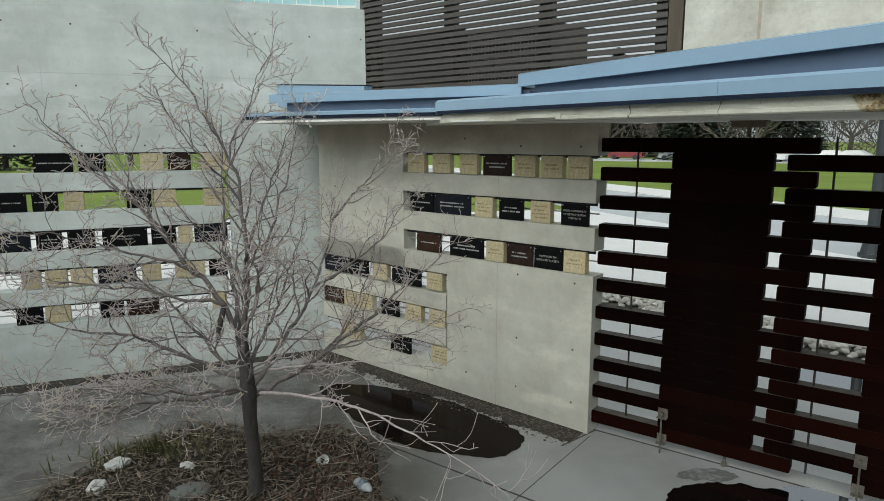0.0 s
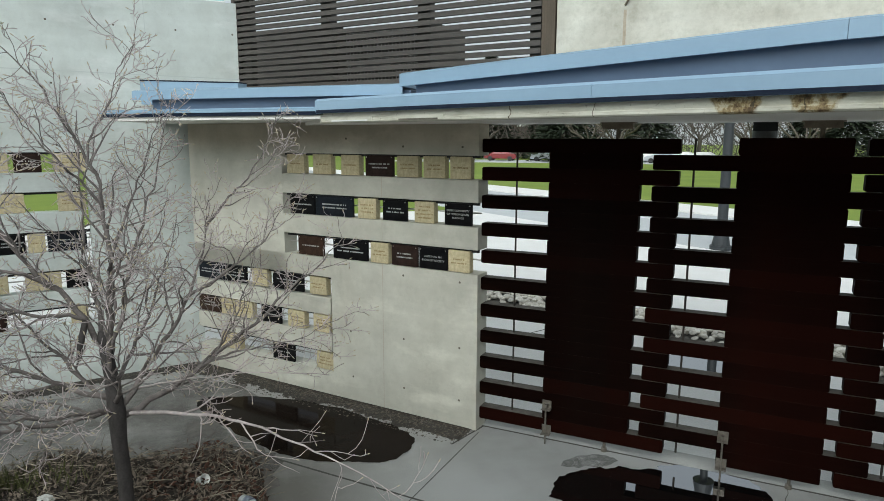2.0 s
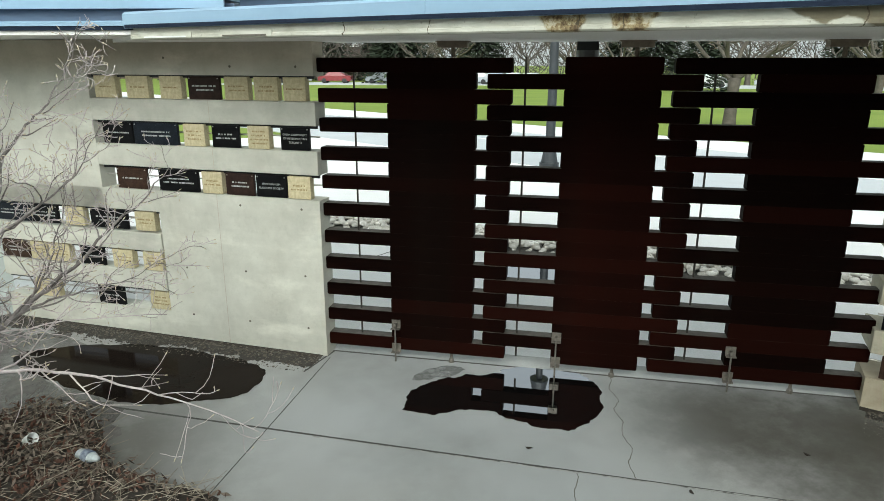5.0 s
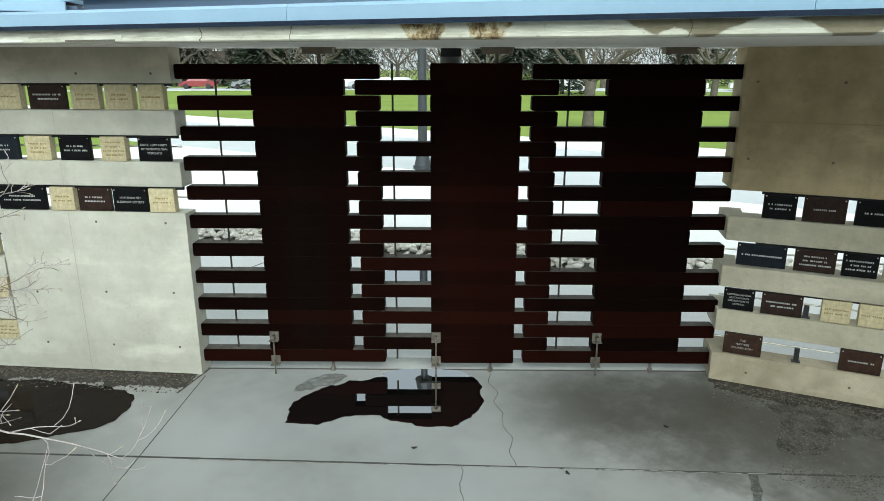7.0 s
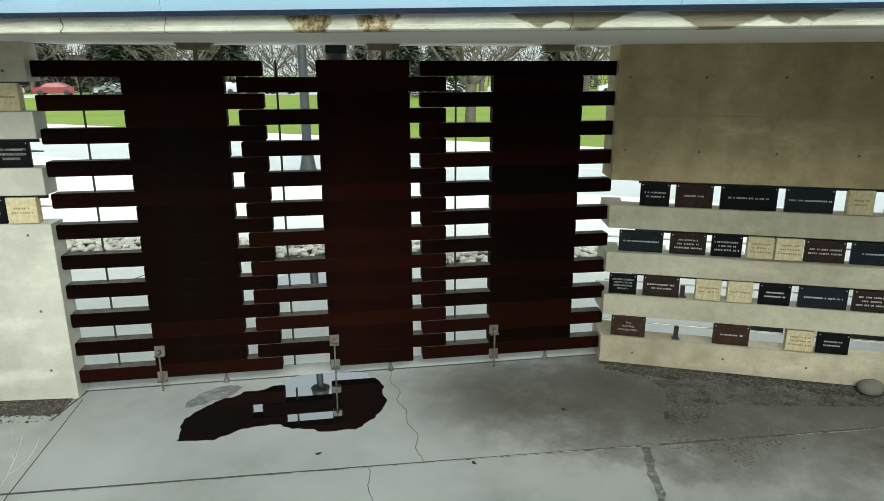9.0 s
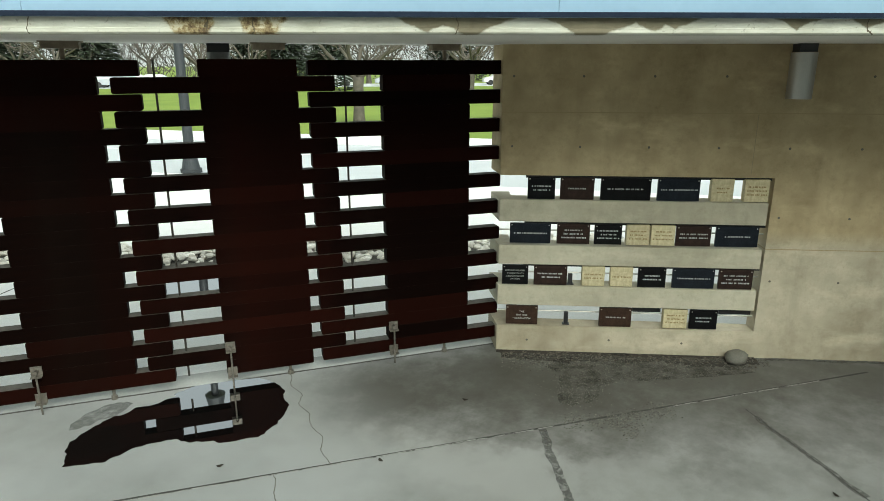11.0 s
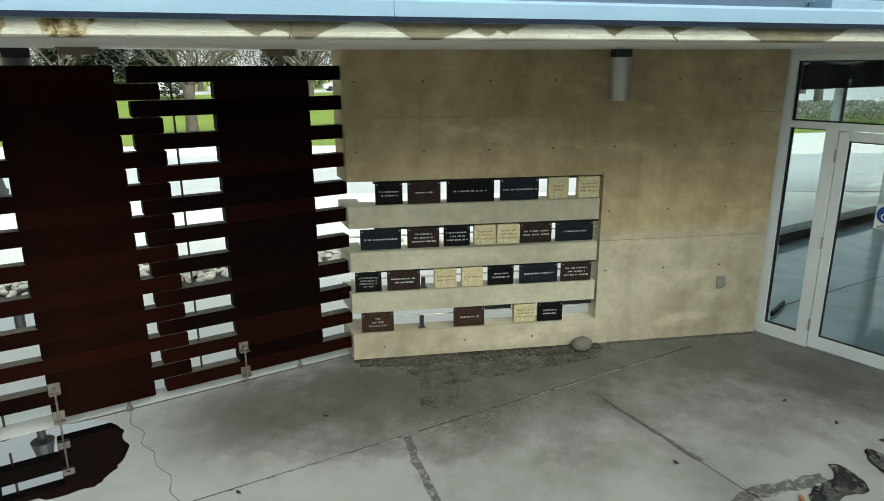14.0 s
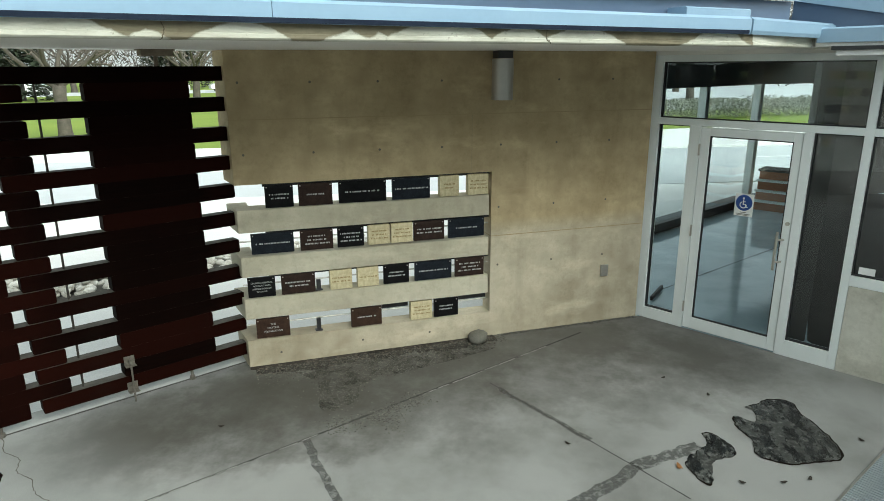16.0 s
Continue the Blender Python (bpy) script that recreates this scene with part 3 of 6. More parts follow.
W1_ROWS = {0: [(0.435, 0.821, "k", 1), (0.876, 1.155, "k", 1), (1.515, 1.764, "t", 1), (1.811, 2.068, "n", 2), (2.18, 2.491, "t", 1), (-0.3, 0.05, "k", 1)],
           2: [(0.05, 0.332, "k", 1), (0.384, 0.641, "k", 1), (0.696, 0.9, "t", 1), (1.339, 1.604, "k", 2), (1.634, 1.877, "t", 1), (2.189, 2.465, "t", 2)],
           4: [(-0.1, 0.331, "b", 1), (0.384, 0.643, "k", 2), (0.698, 0.978, "k", 2), (1.574, 1.848, "k", 2), (1.87, 2.035, "t", 1), (2.055, 2.44, "b", 2)],
           6: [(0.202, 0.389, "t", 1), (0.437, 0.656, "t", 1), (0.69, 0.915, "t", 1), (0.972, 1.38, "b", 2), (1.44, 1.652, "t", 1), (1.807, 2.154, "t", 1), (2.2, 2.415, "k", 1)],
           8: [(0.112, 0.38, "k", 1), (0.402, 0.656, "t", 1), (0.968, 1.219, "k", 1), (1.249, 1.605, "n", 1), (2.214, 2.391, "t", 1)]}
for row, items in W1_ROWS.items():
    for s0, s1, kind, n in items:
        plaque(F1, row, s0, s1, kind, n)


plaque(F1, 4, 1.052, 1.532, "k", text=("THE LAW FOUNDATION", "OF ONTARIO"))


def course_rod(f, s0, s1, z):
    bm = bmesh.new()
    tube(bm, (s0, 0.09, z), (s1, 0.09, z), 0.008, seg=8)
    thing("rod", bm, MAT_STEEL, f, "thin steel rod running through an open course", "rod", "rods in the courses")


for f, s0, s1, rows in ((F3, 0.0, 2.465, (6, 8, 10)), (F2, 1.48, 3.87, (2, 4)), (F2, 0.0, 2.13, (6, 8, 10)), (F1, -0.6, 2.49, (4, 6, 8))):
    for k in rows:
        course_rod(f, s0, s1, LEVEL[k] - 0.1 if k < 10 else 0.4)



def plaque_rail(f, s0, s1, row):
    top = LEVEL[row] - 0.001
    thing("rail", boxes((s0, s1, 0.05, 0.075, ROW_Z[row][1] - 0.014, top)), MAT_BLACK, f, "dark steel rail over a row of plaques", "rail", "plaque rails")


for f, s0, s1, rows in ((F3, 0.24, 2.46, (4, 6, 8)), (F2, 1.49, 3.86, (0, 2, 4)), (F2, 0.01, 2.12, (6, 8, 10)), (F1, -0.59, 2.48, (0, 2, 4, 6, 8))):
    for k in rows:
        plaque_rail(f, s0, s1, k)

# ---- roof ----
E0, E1 = (0.77, 5.14), (5.72, -1.43)
FE = frame_of(E0, E1)
A0, A1 = (-2.0, 7.3), (0.3, 5.9)


def swept(profile, x0, x1, rise=(0.0, 0.0)):
    """A profile in y and z swept along x, its ends raised by rise."""
    bm = bmesh.new()
    ends = [[bm.verts.new((x, y, z + up)) for y, z in profile] for x, up in zip((x0, x1), rise)]
    n = len(profile)
    for i in range(n):
        bm.faces.new((ends[0][i], ends[1][i], ends[1][(i + 1) % n], ends[0][(i + 1) % n]))
    bm.faces.new(ends[0][::-1])
    bm.faces.new(ends[1])
    bmesh.ops.recalc_face_normals(bm, faces=bm.faces[:])
    return bm


roof = empty("roof", pose(0, 0, 0), "flat canopy roof edged with stepped blue metal flashing", "roof", kind="structure")


def on_eave(x, y=0.0):
    v = FE @ Vector((x, y, 0))
    return (v.x, v.y)


part("soffit", slab([on_eave(-1.1), on_eave(8.0), (6.34, -1.9), (6.9, -1.75), (7.7, -0.6), (5.62, 3.1), (5.6, 3.3), (1.85, 6.15), (1.62, 5.98), (-0.1, 7.5)], 2.92, 3.0), MAT_SOFFIT, roof, "pale plastered soffit")


def along(p, q, profile, x0, x1, mat, name, parent, label="", rise=(0.0, 0.0)):
    ob = part(name, swept(profile, x0, x1, rise), mat, parent, label)
    ob.matrix_local = frame_of(p, q)
    return ob


BAND = [(-0.02, 2.945), (-0.012, 2.95), (-0.012, 3.005), (0.1, 3.005), (0.1, 2.915), (-0.008, 2.915), (-0.02, 2.925)]
along(E0, E1, BAND, -1.1, 8.0, MAT_BAND, "roof_edge", roof, "stained and peeling concrete edge")
along(on_eave(8.0), (6.34, -1.9), BAND, 0.0, 1.36, MAT_BAND, "roof_edge", roof)
DRIP = [(-0.06, 3.027), (-0.06, 3.105), (-0.03, 3.125), (0.3, 3.125), (0.3, 3.025), (-0.03, 3.025), (-0.03, 3.0), (-0.05, 3.0)]
# Navy strips draw the shadow gap under the flashing and a line on the kerb.
MAT_NAVY = plain("dark_navy", (0.01, 0.015, 0.028), (0.022, 0.03, 0.05), 8, 0.9, spec=0.1)
along(E0, E1, [(-0.065, 3.002), (-0.065, 3.028), (-0.02, 3.028), (-0.02, 3.002)], -1.1, 7.9, MAT_NAVY, "navy_strip", roof, "dark navy strip painting the shadow gap under the flashing")
for x0, x1 in ((-1.12, 1.6), (1.603, 4.4), (4.403, 7.92)):
    along(E0, E1, DRIP, x0, x1, MAT_BLUE, "drip_flashing", roof, "pale blue drip flashing")
along(on_eave(7.93), (6.3, -1.93), DRIP, 0.0, 2.3, MAT_BLUE, "drip_flashing", roof, rise=(0.0, -0.02))
along(E0, E1, [(-0.03, 3.12), (-0.03, 3.172), (-0.012, 3.18), (0.16, 3.18), (0.16, 3.12)], 7.3, 7.93, MAT_BLUE, "corner_flange", roof, "raised flange at the flashing's corner")
along((6.28, -1.94), (5.3, -3.3), [(-0.08, 2.955), (-0.08, 3.06), (-0.05, 3.075), (0.3, 3.075), (0.3, 2.955)], 0.0, 2.6, MAT_BLUE, "drip_flashing", roof)
part("soffit", slab([(6.24, -1.9), (4.75, -4.0), (5.6, -4.4), (7.0, -2.0)], 2.925, 3.0), MAT_SOFFIT, roof)
along(E0, E1, [(0.17, 3.005), (0.17, 3.27), (1.7, 3.27), (1.7, 3.005)], -0.1, 8.6, MAT_SLATE, "upstand", roof, "slate-blue metal upstand")
CAP = [(0.1, 3.235), (0.1, 3.33), (0.13, 3.342), (1.6, 3.342), (1.6, 3.3), (0.12, 3.3), (0.12, 3.235)]
for x0, x1, lift in ((-0.22, 2.9, (-0.038, 0.03)), (2.903, 6.0, (0.03, 0.02)), (6.003, 8.61, (0.02, 0.035))):
    along(E0, E1, CAP, x0, x1, MAT_BLUE, "cap_flashing", roof, "blue cap flashing", lift)
along((6.5, -1.7), (5.5, -3.1), [(0.1, 3.0), (0.1, 3.34), (0.9, 3.34), (0.9, 3.0)], 0.02, 2.2, MAT_SLATE, "upstand", roof, rise=(-0.004, -0.43))
along((6.5, -1.7), (5.5, -3.1), [(0.06, 3.318), (0.06, 3.45), (0.1, 3.462), (1.2, 3.462), (1.2, 3.342), (0.08, 3.342), (0.08, 3.318)], -0.1, 2.25, MAT_BLUE, "cap_flashing", roof, rise=(0.019, -0.44))
roof_low = empty("roof", pose(0, 0, 0), "lower canopy roof edged with blue metal flashing", "roof", kind="structure")
part("soffit", slab([(-2.0, 7.3), (0.5, 5.78), (0.9, 6.55), (-1.3, 8.42), (-1.72, 8.27)], 2.955, 3.0), MAT_SOFFIT, roof_low)
along(A0, A1, [(-0.03, 3.022), (-0.03, 3.05), (0.0, 3.062), (0.3, 3.062), (0.3, 3.022)], -0.1, 2.75, MAT_BLUE, "drip_flashing", roof_low)
along(A0, A1, [(-0.022, 2.99), (-0.022, 3.021), (0.2, 3.021), (0.2, 2.99)], -0.08, 2.7, MAT_NAVY, "navy_strip", roof_low, "dark navy strip painting the shadow gap under the flashing")
along(A0, A1, [(0.18, 3.0), (0.18, 3.2), (0.7, 3.2), (0.7, 3.0)], 0.4, 3.25, MAT_SLATE, "upstand", roof_low, "slate-blue metal upstand")
along(A0, A1, [(0.1, 3.157), (0.1, 3.243), (0.13, 3.253), (0.6, 3.253), (0.6, 3.225), (0.12, 3.225), (0.12, 3.157)], 0.22, 3.2, MAT_BLUE, "cap_flashing", roof_low, rise=(0.008, 0.0))
along(A0, A1, [(0.75, 3.1), (0.75, 3.36), (0.9, 3.36), (0.9, 3.1)], -0.3, 1.02, MAT_BLUE, "kerb_flashing", roof_low, "pale blue kerb flashing against the wall", (0.062, 0.0))
along(A0, A1, [(0.745, 3.36), (0.745, 3.372), (0.905, 3.372), (0.905, 3.36)], -0.3, 1.02, MAT_NAVY, "navy_strip", roof_low, rise=(0.0625, 0.0005))
# slots let into the roof's edge
for x0, x1, mat_, say in ((-0.93, -0.47, MAT_WHITE, "white metal strip in a slot"), (-0.1, 0.31, MAT_HOLE, "dark strip in a slot")):
    along(E0, E1, [(-0.026, 2.925), (-0.026, 2.962), (-0.019, 2.962), (-0.019, 2.925)], x0 - 0.04, x1 + 0.05, MAT_BAND, "slot", roof, "shallow slot in the roof's edge")
    along(E0, E1, [(-0.032, 2.927), (-0.032, 2.938), (-0.0265, 2.938), (-0.0265, 2.927)], x0, x1, mat_, "strip", roof, say)

# ---- slatted screen and the wall over the roof ----
FS = frame_of((-0.84, 8.62), (2.19, 6.0))
screen = empty("slatted_screen", FS, "dark slatted timber screen standing over the roof", "screen")
for i in range(24):
    z = 3.2255 + i * 0.07
    part("slat", boxes((-0.03, 3.93, 0.0, 0.04, z, z + 0.049), bevel=0.003), MAT_SCREEN, screen)
part("end_post", boxes((-0.08, -0.032, -0.005, 0.12, 3.1, 4.95), bevel=0.004), MAT_SCREEN, screen)
for s in (0.1, 1.35, 2.63, 3.88):
    part("post", boxes((s - 0.075, s + 0.075, 0.045, 0.14, 3.1, 4.95)), MAT_SCREEN, screen)
part("end_post", boxes((3.94, 4.07, -0.01, 0.12, 3.1, 4.95), bevel=0.004), plain("brown_post", (0.05, 0.036, 0.022), (0.1, 0.075, 0.05), 6, 0.7, stretch=(6, 6, 0.4)), screen, "brown weathered end post")
FU = frame_of((2.25, 5.95), (6.25, 2.95))
wall_upper = thing("wall_upper", boxes((0, 6.5, 0.0, 0.2, 3.1, 4.8)), MAT_CONC_UP, FU, "cream concrete wall above the roof with a rust streak", "wall", kind="structure")

# ---- gate ----
GATE_TOP, ROW_H, ROWS, GATE_DEEP = 2.79, 0.1278, 21, 0.11
gate_meshes = {}


def plank_mesh(x0, x1, h):
    """A plank whose ends have rounded corners."""
    key = (round(x0, 3), round(x1, 3), round(h, 4))
    if key not in gate_meshes:
        bm, r = bmesh.new(), 0.014
        outline = []
        for cx, cz, a0 in ((x1 - r, h / 2 - r, 0), (x0 + r, h / 2 - r, 90), (x0 + r, -h / 2 + r, 180), (x1 - r, -h / 2 + r, 270)):
            for k in range(4):
                a = radians(a0 + k * 30)
                outline.append((cx + r * math.cos(a), cz + r * math.sin(a)))
        rims = [[bm.verts.new((x, y, z)) for x, z in outline] for y in (0.0, GATE_DEEP)]
        n = len(outline)
        bm.faces.new(rims[0][::-1])
        bm.faces.new(rims[1])
        for i in range(n):
            bm.faces.new((rims[0][i], rims[0][(i + 1) % n], rims[1][(i + 1) % n], rims[1][i]))
        bmesh.ops.recalc_face_normals(bm, faces=bm.faces[:])
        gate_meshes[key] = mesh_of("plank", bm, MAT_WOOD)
    return gate_meshes[key]


def leaf(left, a, b, right, odd, pivot, rod_at):
    g = empty("gate_leaf", FG, "dark red-brown timber gate leaf with interlocking fingers", "gate", "gate leaves")
    for k in range(ROWS):
        long = (k % 2 == 1) == odd
        ob = new("plank", plank_mesh(left if long else a, right if long else b, 0.1208 if long else 0.134))
        ob.parent = g
        ob.matrix_local = Matrix.Translation((0, 0, GATE_TOP - (k + 0.5) * ROW_H))
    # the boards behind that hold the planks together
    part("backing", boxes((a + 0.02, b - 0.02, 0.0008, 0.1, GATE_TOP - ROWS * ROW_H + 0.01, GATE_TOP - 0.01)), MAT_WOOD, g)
    bm = bmesh.new()
    tube(bm, (rod_at, 0.055, 0.12), (rod_at, 0.055, GATE_TOP), 0.009, seg=8)
    part("rod", bm, MAT_ROD, g, "thin dark steel rod")
    # pivot under the soffit and on the floor
    bm = bmesh.new()
    box(bm, pivot - 0.125, pivot + 0.125, 0.0, 0.11, 2.866, 2.91)
    box(bm, pivot - 0.14, pivot + 0.14, -0.01, 0.12, 2.91, 2.92)
    tube(bm, (pivot, 0.055, GATE_TOP), (pivot, 0.055, 2.87), 0.018)
    part("top_pivot", bm, MAT_RUST, g, "rusty steel bracket")
    bm = bmesh.new()
    tube(bm, (pivot, 0.055, 0.0), (pivot, 0.055, 0.108), 0.014)
    tube(bm, (pivot, 0.055, 0.0), (pivot, 0.055, 0.035), 0.028, 0.024)
    part("floor_pivot", bm, MAT_BOLT, g, "steel floor pivot")
    # drop bolt
    x = a + 0.045
    bm = tube(bmesh.new(), (x, -0.04, 0.0), (x, -0.04, 0.385), 0.008, seg=8)
    box(bm, x - 0.012, x + 0.012, -0.055, -0.01, 0.355, 0.385)
    bolt = part("drop_bolt", bm, MAT_BOLT, g, "worn steel drop bolt")
    for zc in (0.37, 0.13):
        bm = boxes((x - 0.042, x + 0.042, -0.006, 0.0, zc - 0.04, zc + 0.04), (x - 0.042, x + 0.042, -0.055, -0.0062, zc - 0.043, zc - 0.037))
        part("bracket", bm, MAT_BOLT, bolt)
    return g


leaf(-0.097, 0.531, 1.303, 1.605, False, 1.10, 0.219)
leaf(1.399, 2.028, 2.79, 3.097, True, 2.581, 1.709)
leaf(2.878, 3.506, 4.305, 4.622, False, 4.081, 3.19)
MAT_SILL = plain("threshold_concrete", (0.3, 0.3, 0.285), (0.42, 0.42, 0.4), 3, 0.7, grain=90)
thing("threshold", boxes((-0.1, 4.7, 0.075, 0.32, -0.02, 0.006), bevel=0.002), MAT_SILL, FG, "pale concrete threshold strip under the gate", "threshold", kind="structure")
thing("trim", boxes((-0.1, 4.7, 0.058, 0.075, -0.02, 0.003)), MAT_ROD, FG, "dark joint before the threshold", "joint", kind="structure")

# ---- glazed screen and door ----
glazing = empty("glazed_screen", FD, "pale metal-framed glazed screen beside the entrance door", "window", kind="structure")
TOPZ, TRANS = 2.88, 2.185
members = [(-0.08, 0.035, 0, TOPZ), (0.38, 0.495, 0, TRANS), (1.462, 1.545, 0, TRANS), (1.94, 2.01, 0, TOPZ), (4.2, 4.28, 0.85, TOPZ),
           (0.035, 1.94, 2.815, TOPZ), (0.035, 1.94, TRANS, 2.252), (0.035, 0.38, 0.0, 0.125), (1.545, 1.94, 0.0, 0.16),
           (2.01, 4.2, 2.815, TOPZ), (2.01, 4.2, TRANS, 2.252), (2.01, 4.2, 0.84, 0.935)]
for a, b, c, d in members:
    part("frame", boxes((a, b, 0.0, 0.11, c, d), bevel=0.003), MAT_ALU, glazing)
# dark gaskets round the panes, and the panes
for a, b, c, d in ((0.035, 1.94, 2.252, 2.815), (0.035, 0.38, 0.125, TRANS), (1.545, 1.94, 0.16, TRANS), (2.01, 4.2, 2.252, 2.815), (2.01, 4.2, 0.935, TRANS)):
    g = 0.012
    part("gasket", boxes((a, a + g, 0.03, 0.07, c, d), (b - g, b, 0.03, 0.07, c, d), (a + g, b - g, 0.03, 0.07, c, c + g), (a + g, b - g, 0.03, 0.07, d - g, d)), MAT_BLACK, glazing, "black rubber gasket")
    p = part("pane", boxes((a + g, b - g, 0.05, 0.058, c + g, d - g)), MAT_GLASS, glazing, "clear glass pane")
    p.visible_shadow = False
part("header", boxes((-0.075, 4.3, 0.01, 0.2, 2.881, 2.93)), MAT_SOFFIT, glazing, "plastered header")
door = empty("door_1", FD, "closed glazed door in a pale metal frame with a pull handle", "door", kind="structure")
for a, b, c, d in ((0.502, 0.592, 0.012, 2.175), (1.382, 1.456, 0.012, 2.175), (0.592, 1.382, 0.012, 0.14), (0.592, 1.382, 2.092, 2.175)):
    part("stile", boxes((a, b, 0.012, 0.062, c, d), bevel=0.003), MAT_ALU, door)
p = part("pane", boxes((0.604, 1.37, 0.033, 0.041, 0.152, 2.08)), MAT_GLASS, door, "clear glass pane")
p.visible_shadow = False
part("gasket", boxes((0.592, 0.604, 0.025, 0.05, 0.14, 2.092), (1.37, 1.382, 0.025, 0.05, 0.14, 2.092), (0.604, 1.37, 0.025, 0.05, 0.14, 0.152), (0.604, 1.37, 0.025, 0.05, 2.08, 2.092)), MAT_BLACK, door, "black rubber gasket")
bm = bmesh.new()
tube(bm, (1.365, -0.05, 0.86), (1.365, -0.05, 1.24), 0.013, seg=14)
for z in (0.94, 1.16):
    tube(bm, (1.365, -0.05, z), (1.41, 0.012, z), 0.01)
part("handle", bm, MAT_STEEL, door, "steel pull handle")
thing("wall_low", boxes((2.014, 4.28, 0.0, 0.12, 0.0, 0.838)), MAT_CONC_UP, FD, "low cream concrete wall under the window", "wall", kind="structure")

# ---- down light on the wall ----
lamp = empty("wall_light", F3 @ Matrix.Translation((2.455, -0.245, 0)), "satin aluminium cylinder downlight hung under the soffit", "lamp")
bm = bmesh.new()
tube(bm, (0, 0, 2.475), (0, 0, 2.845), 0.1, seg=40)
part("cylinder", bm, MAT_LAMP, lamp, smooth=False)
part("bracket", boxes((-0.07, 0.07, -0.07, 0.07, 2.85, 2.915)), MAT_BLACK, lamp, "black mounting plate")
thing("outlet", boxes((3.775, 3.865, -0.02, 0.0, 0.535, 0.665), bevel=0.004), MAT_STEEL, F3, "grey metal outlet cover on the wall", "outlet")

# ---- puddles ----


def blob(points, z, rough=0.03, fine=14, seed=0):
    """A smooth closed outline through a few corners, roughened."""
    n = len(points)
    out = []
    for i in range(n):
        p = [Vector((*points[(i + k) % n], 0)) for k in (-1, 0, 1, 2)]
        for j in range(fine):
            t = j / fine
            q = 0.5 * ((2 * p[1]) + (p[2] - p[0]) * t + (2 * p[0] - 5 * p[1] + 4 * p[2] - p[3]) * t * t + (3 * p[1] - p[0] - 3 * p[2] + p[3]) * t ** 3)
            q += rough * (noise.noise_vector(q * 6 + Vector((seed, 0, 0))) + 0.7 * noise.noise_vector(q * 19 + Vector((seed, 5, 0))))
            q.z = 0
            out.append(q)
    bm = bmesh.new()
    f = bm.faces.new([bm.verts.new((q.x, q.y, z)) for q in out])
    if f.normal.z < 0 or f.calc_area() == 0:
        f.normal_update()
    f.normal_update()
    if f.normal.z < 0:
        f.normal_flip()
    bmesh.ops.triangulate(bm, faces=[f])
    return bm


def puddle(points, label, rough=0.03, seed=0, mat=None):
    thing("puddle", blob(points, 0.004, rough, seed=seed), mat or MAT_WATER, pose(0, 0, 0), label, "puddle")


puddle([(-1.28, 7.0), (-0.83, 7.09), (0.0, 6.74), (0.74, 6.0), (0.84, 5.6), (0.55, 5.34), (-0.12, 5.5), (-0.74, 6.09)], "dark wet puddle beside the pale wall", mat=MAT_WET)
puddle([(1.8, 4.56), (1.89, 4.74), (2.18, 4.87), (2.5, 4.84), (2.8, 4.75), (2.92, 4.82), (3.24, 4.65), (3.48, 4.42), (3.5, 4.22), (3.39, 4.03), (3.27, 3.84), (3.07, 3.73), (2.9, 3.69), (2.77, 3.71), (2.62, 3.84), (2.5, 4.03), (2.4, 4.19), (2.2, 4.3), (1.95, 4.37), (1.79, 4.48)], "mirror-like puddle before the gate", 0.034, 3)


def silted(points, label, rough, seed, keep):
    """A black film of water with a bed of silt standing out of its middle."""
    cx, cy = sum(p[0] for p in points) / len(points), sum(p[1] for p in points) / len(points)
    pool = empty("puddle", pose(0, 0, 0), label, "puddle")
    part("water", blob(points, 0.004, rough, seed=seed), MAT_WET, pool)
    inner = [(cx + (x - cx) * keep, cy + (y - cy) * keep) for x, y in points]
    part("silt", blob(inner, 0.0052, rough * 1.1, seed=seed), MAT_GRIT, pool, "clotted grey silt")


silted([(5.56, -1.71), (5.54, -1.9), (5.35, -1.93), (4.98, -2.04), (4.72, -2.04), (4.63, -1.86), (4.56, -1.65), (4.57, -1.5), (4.66, -1.41), (4.85, -1.43), (5.02, -1.36), (5.16, -1.35), (5.2, -1.41), (5.15, -1.52), (5.32, -1.55), (5.38, -1.5), (5.45, -1.59)], "shallow black puddle with clotted silt near the door", 0.02, 5, 0.97)
silted([(4.85, -1.07), (4.88, -1.16), (4.73, -1.27), (4.6, -1.26), (4.48, -1.1), (4.21, -1.05), (4.19, -1.0), (4.25, -0.95), (4.4, -0.89), (4.56, -0.96), (4.65, -1.06), (4.76, -1.07)], "small shallow silty puddle near the door", 0.025, 8, 0.96)

# ---- courtyard floor: joints, cracks, damp and gravel ----
MAT_JOINT = plain("joint_filler", (0.03, 0.029, 0.025), (0.07, 0.067, 0.06), 20, 0.9)
MAT_CRACK = plain("old_crack", (0.07, 0.062, 0.05), (0.15, 0.138, 0.12), 9, 0.9)
MAT_SEAL = plain("pale_sealant", (0.2, 0.198, 0.185), (0.36, 0.355, 0.335), 12, 0.8)


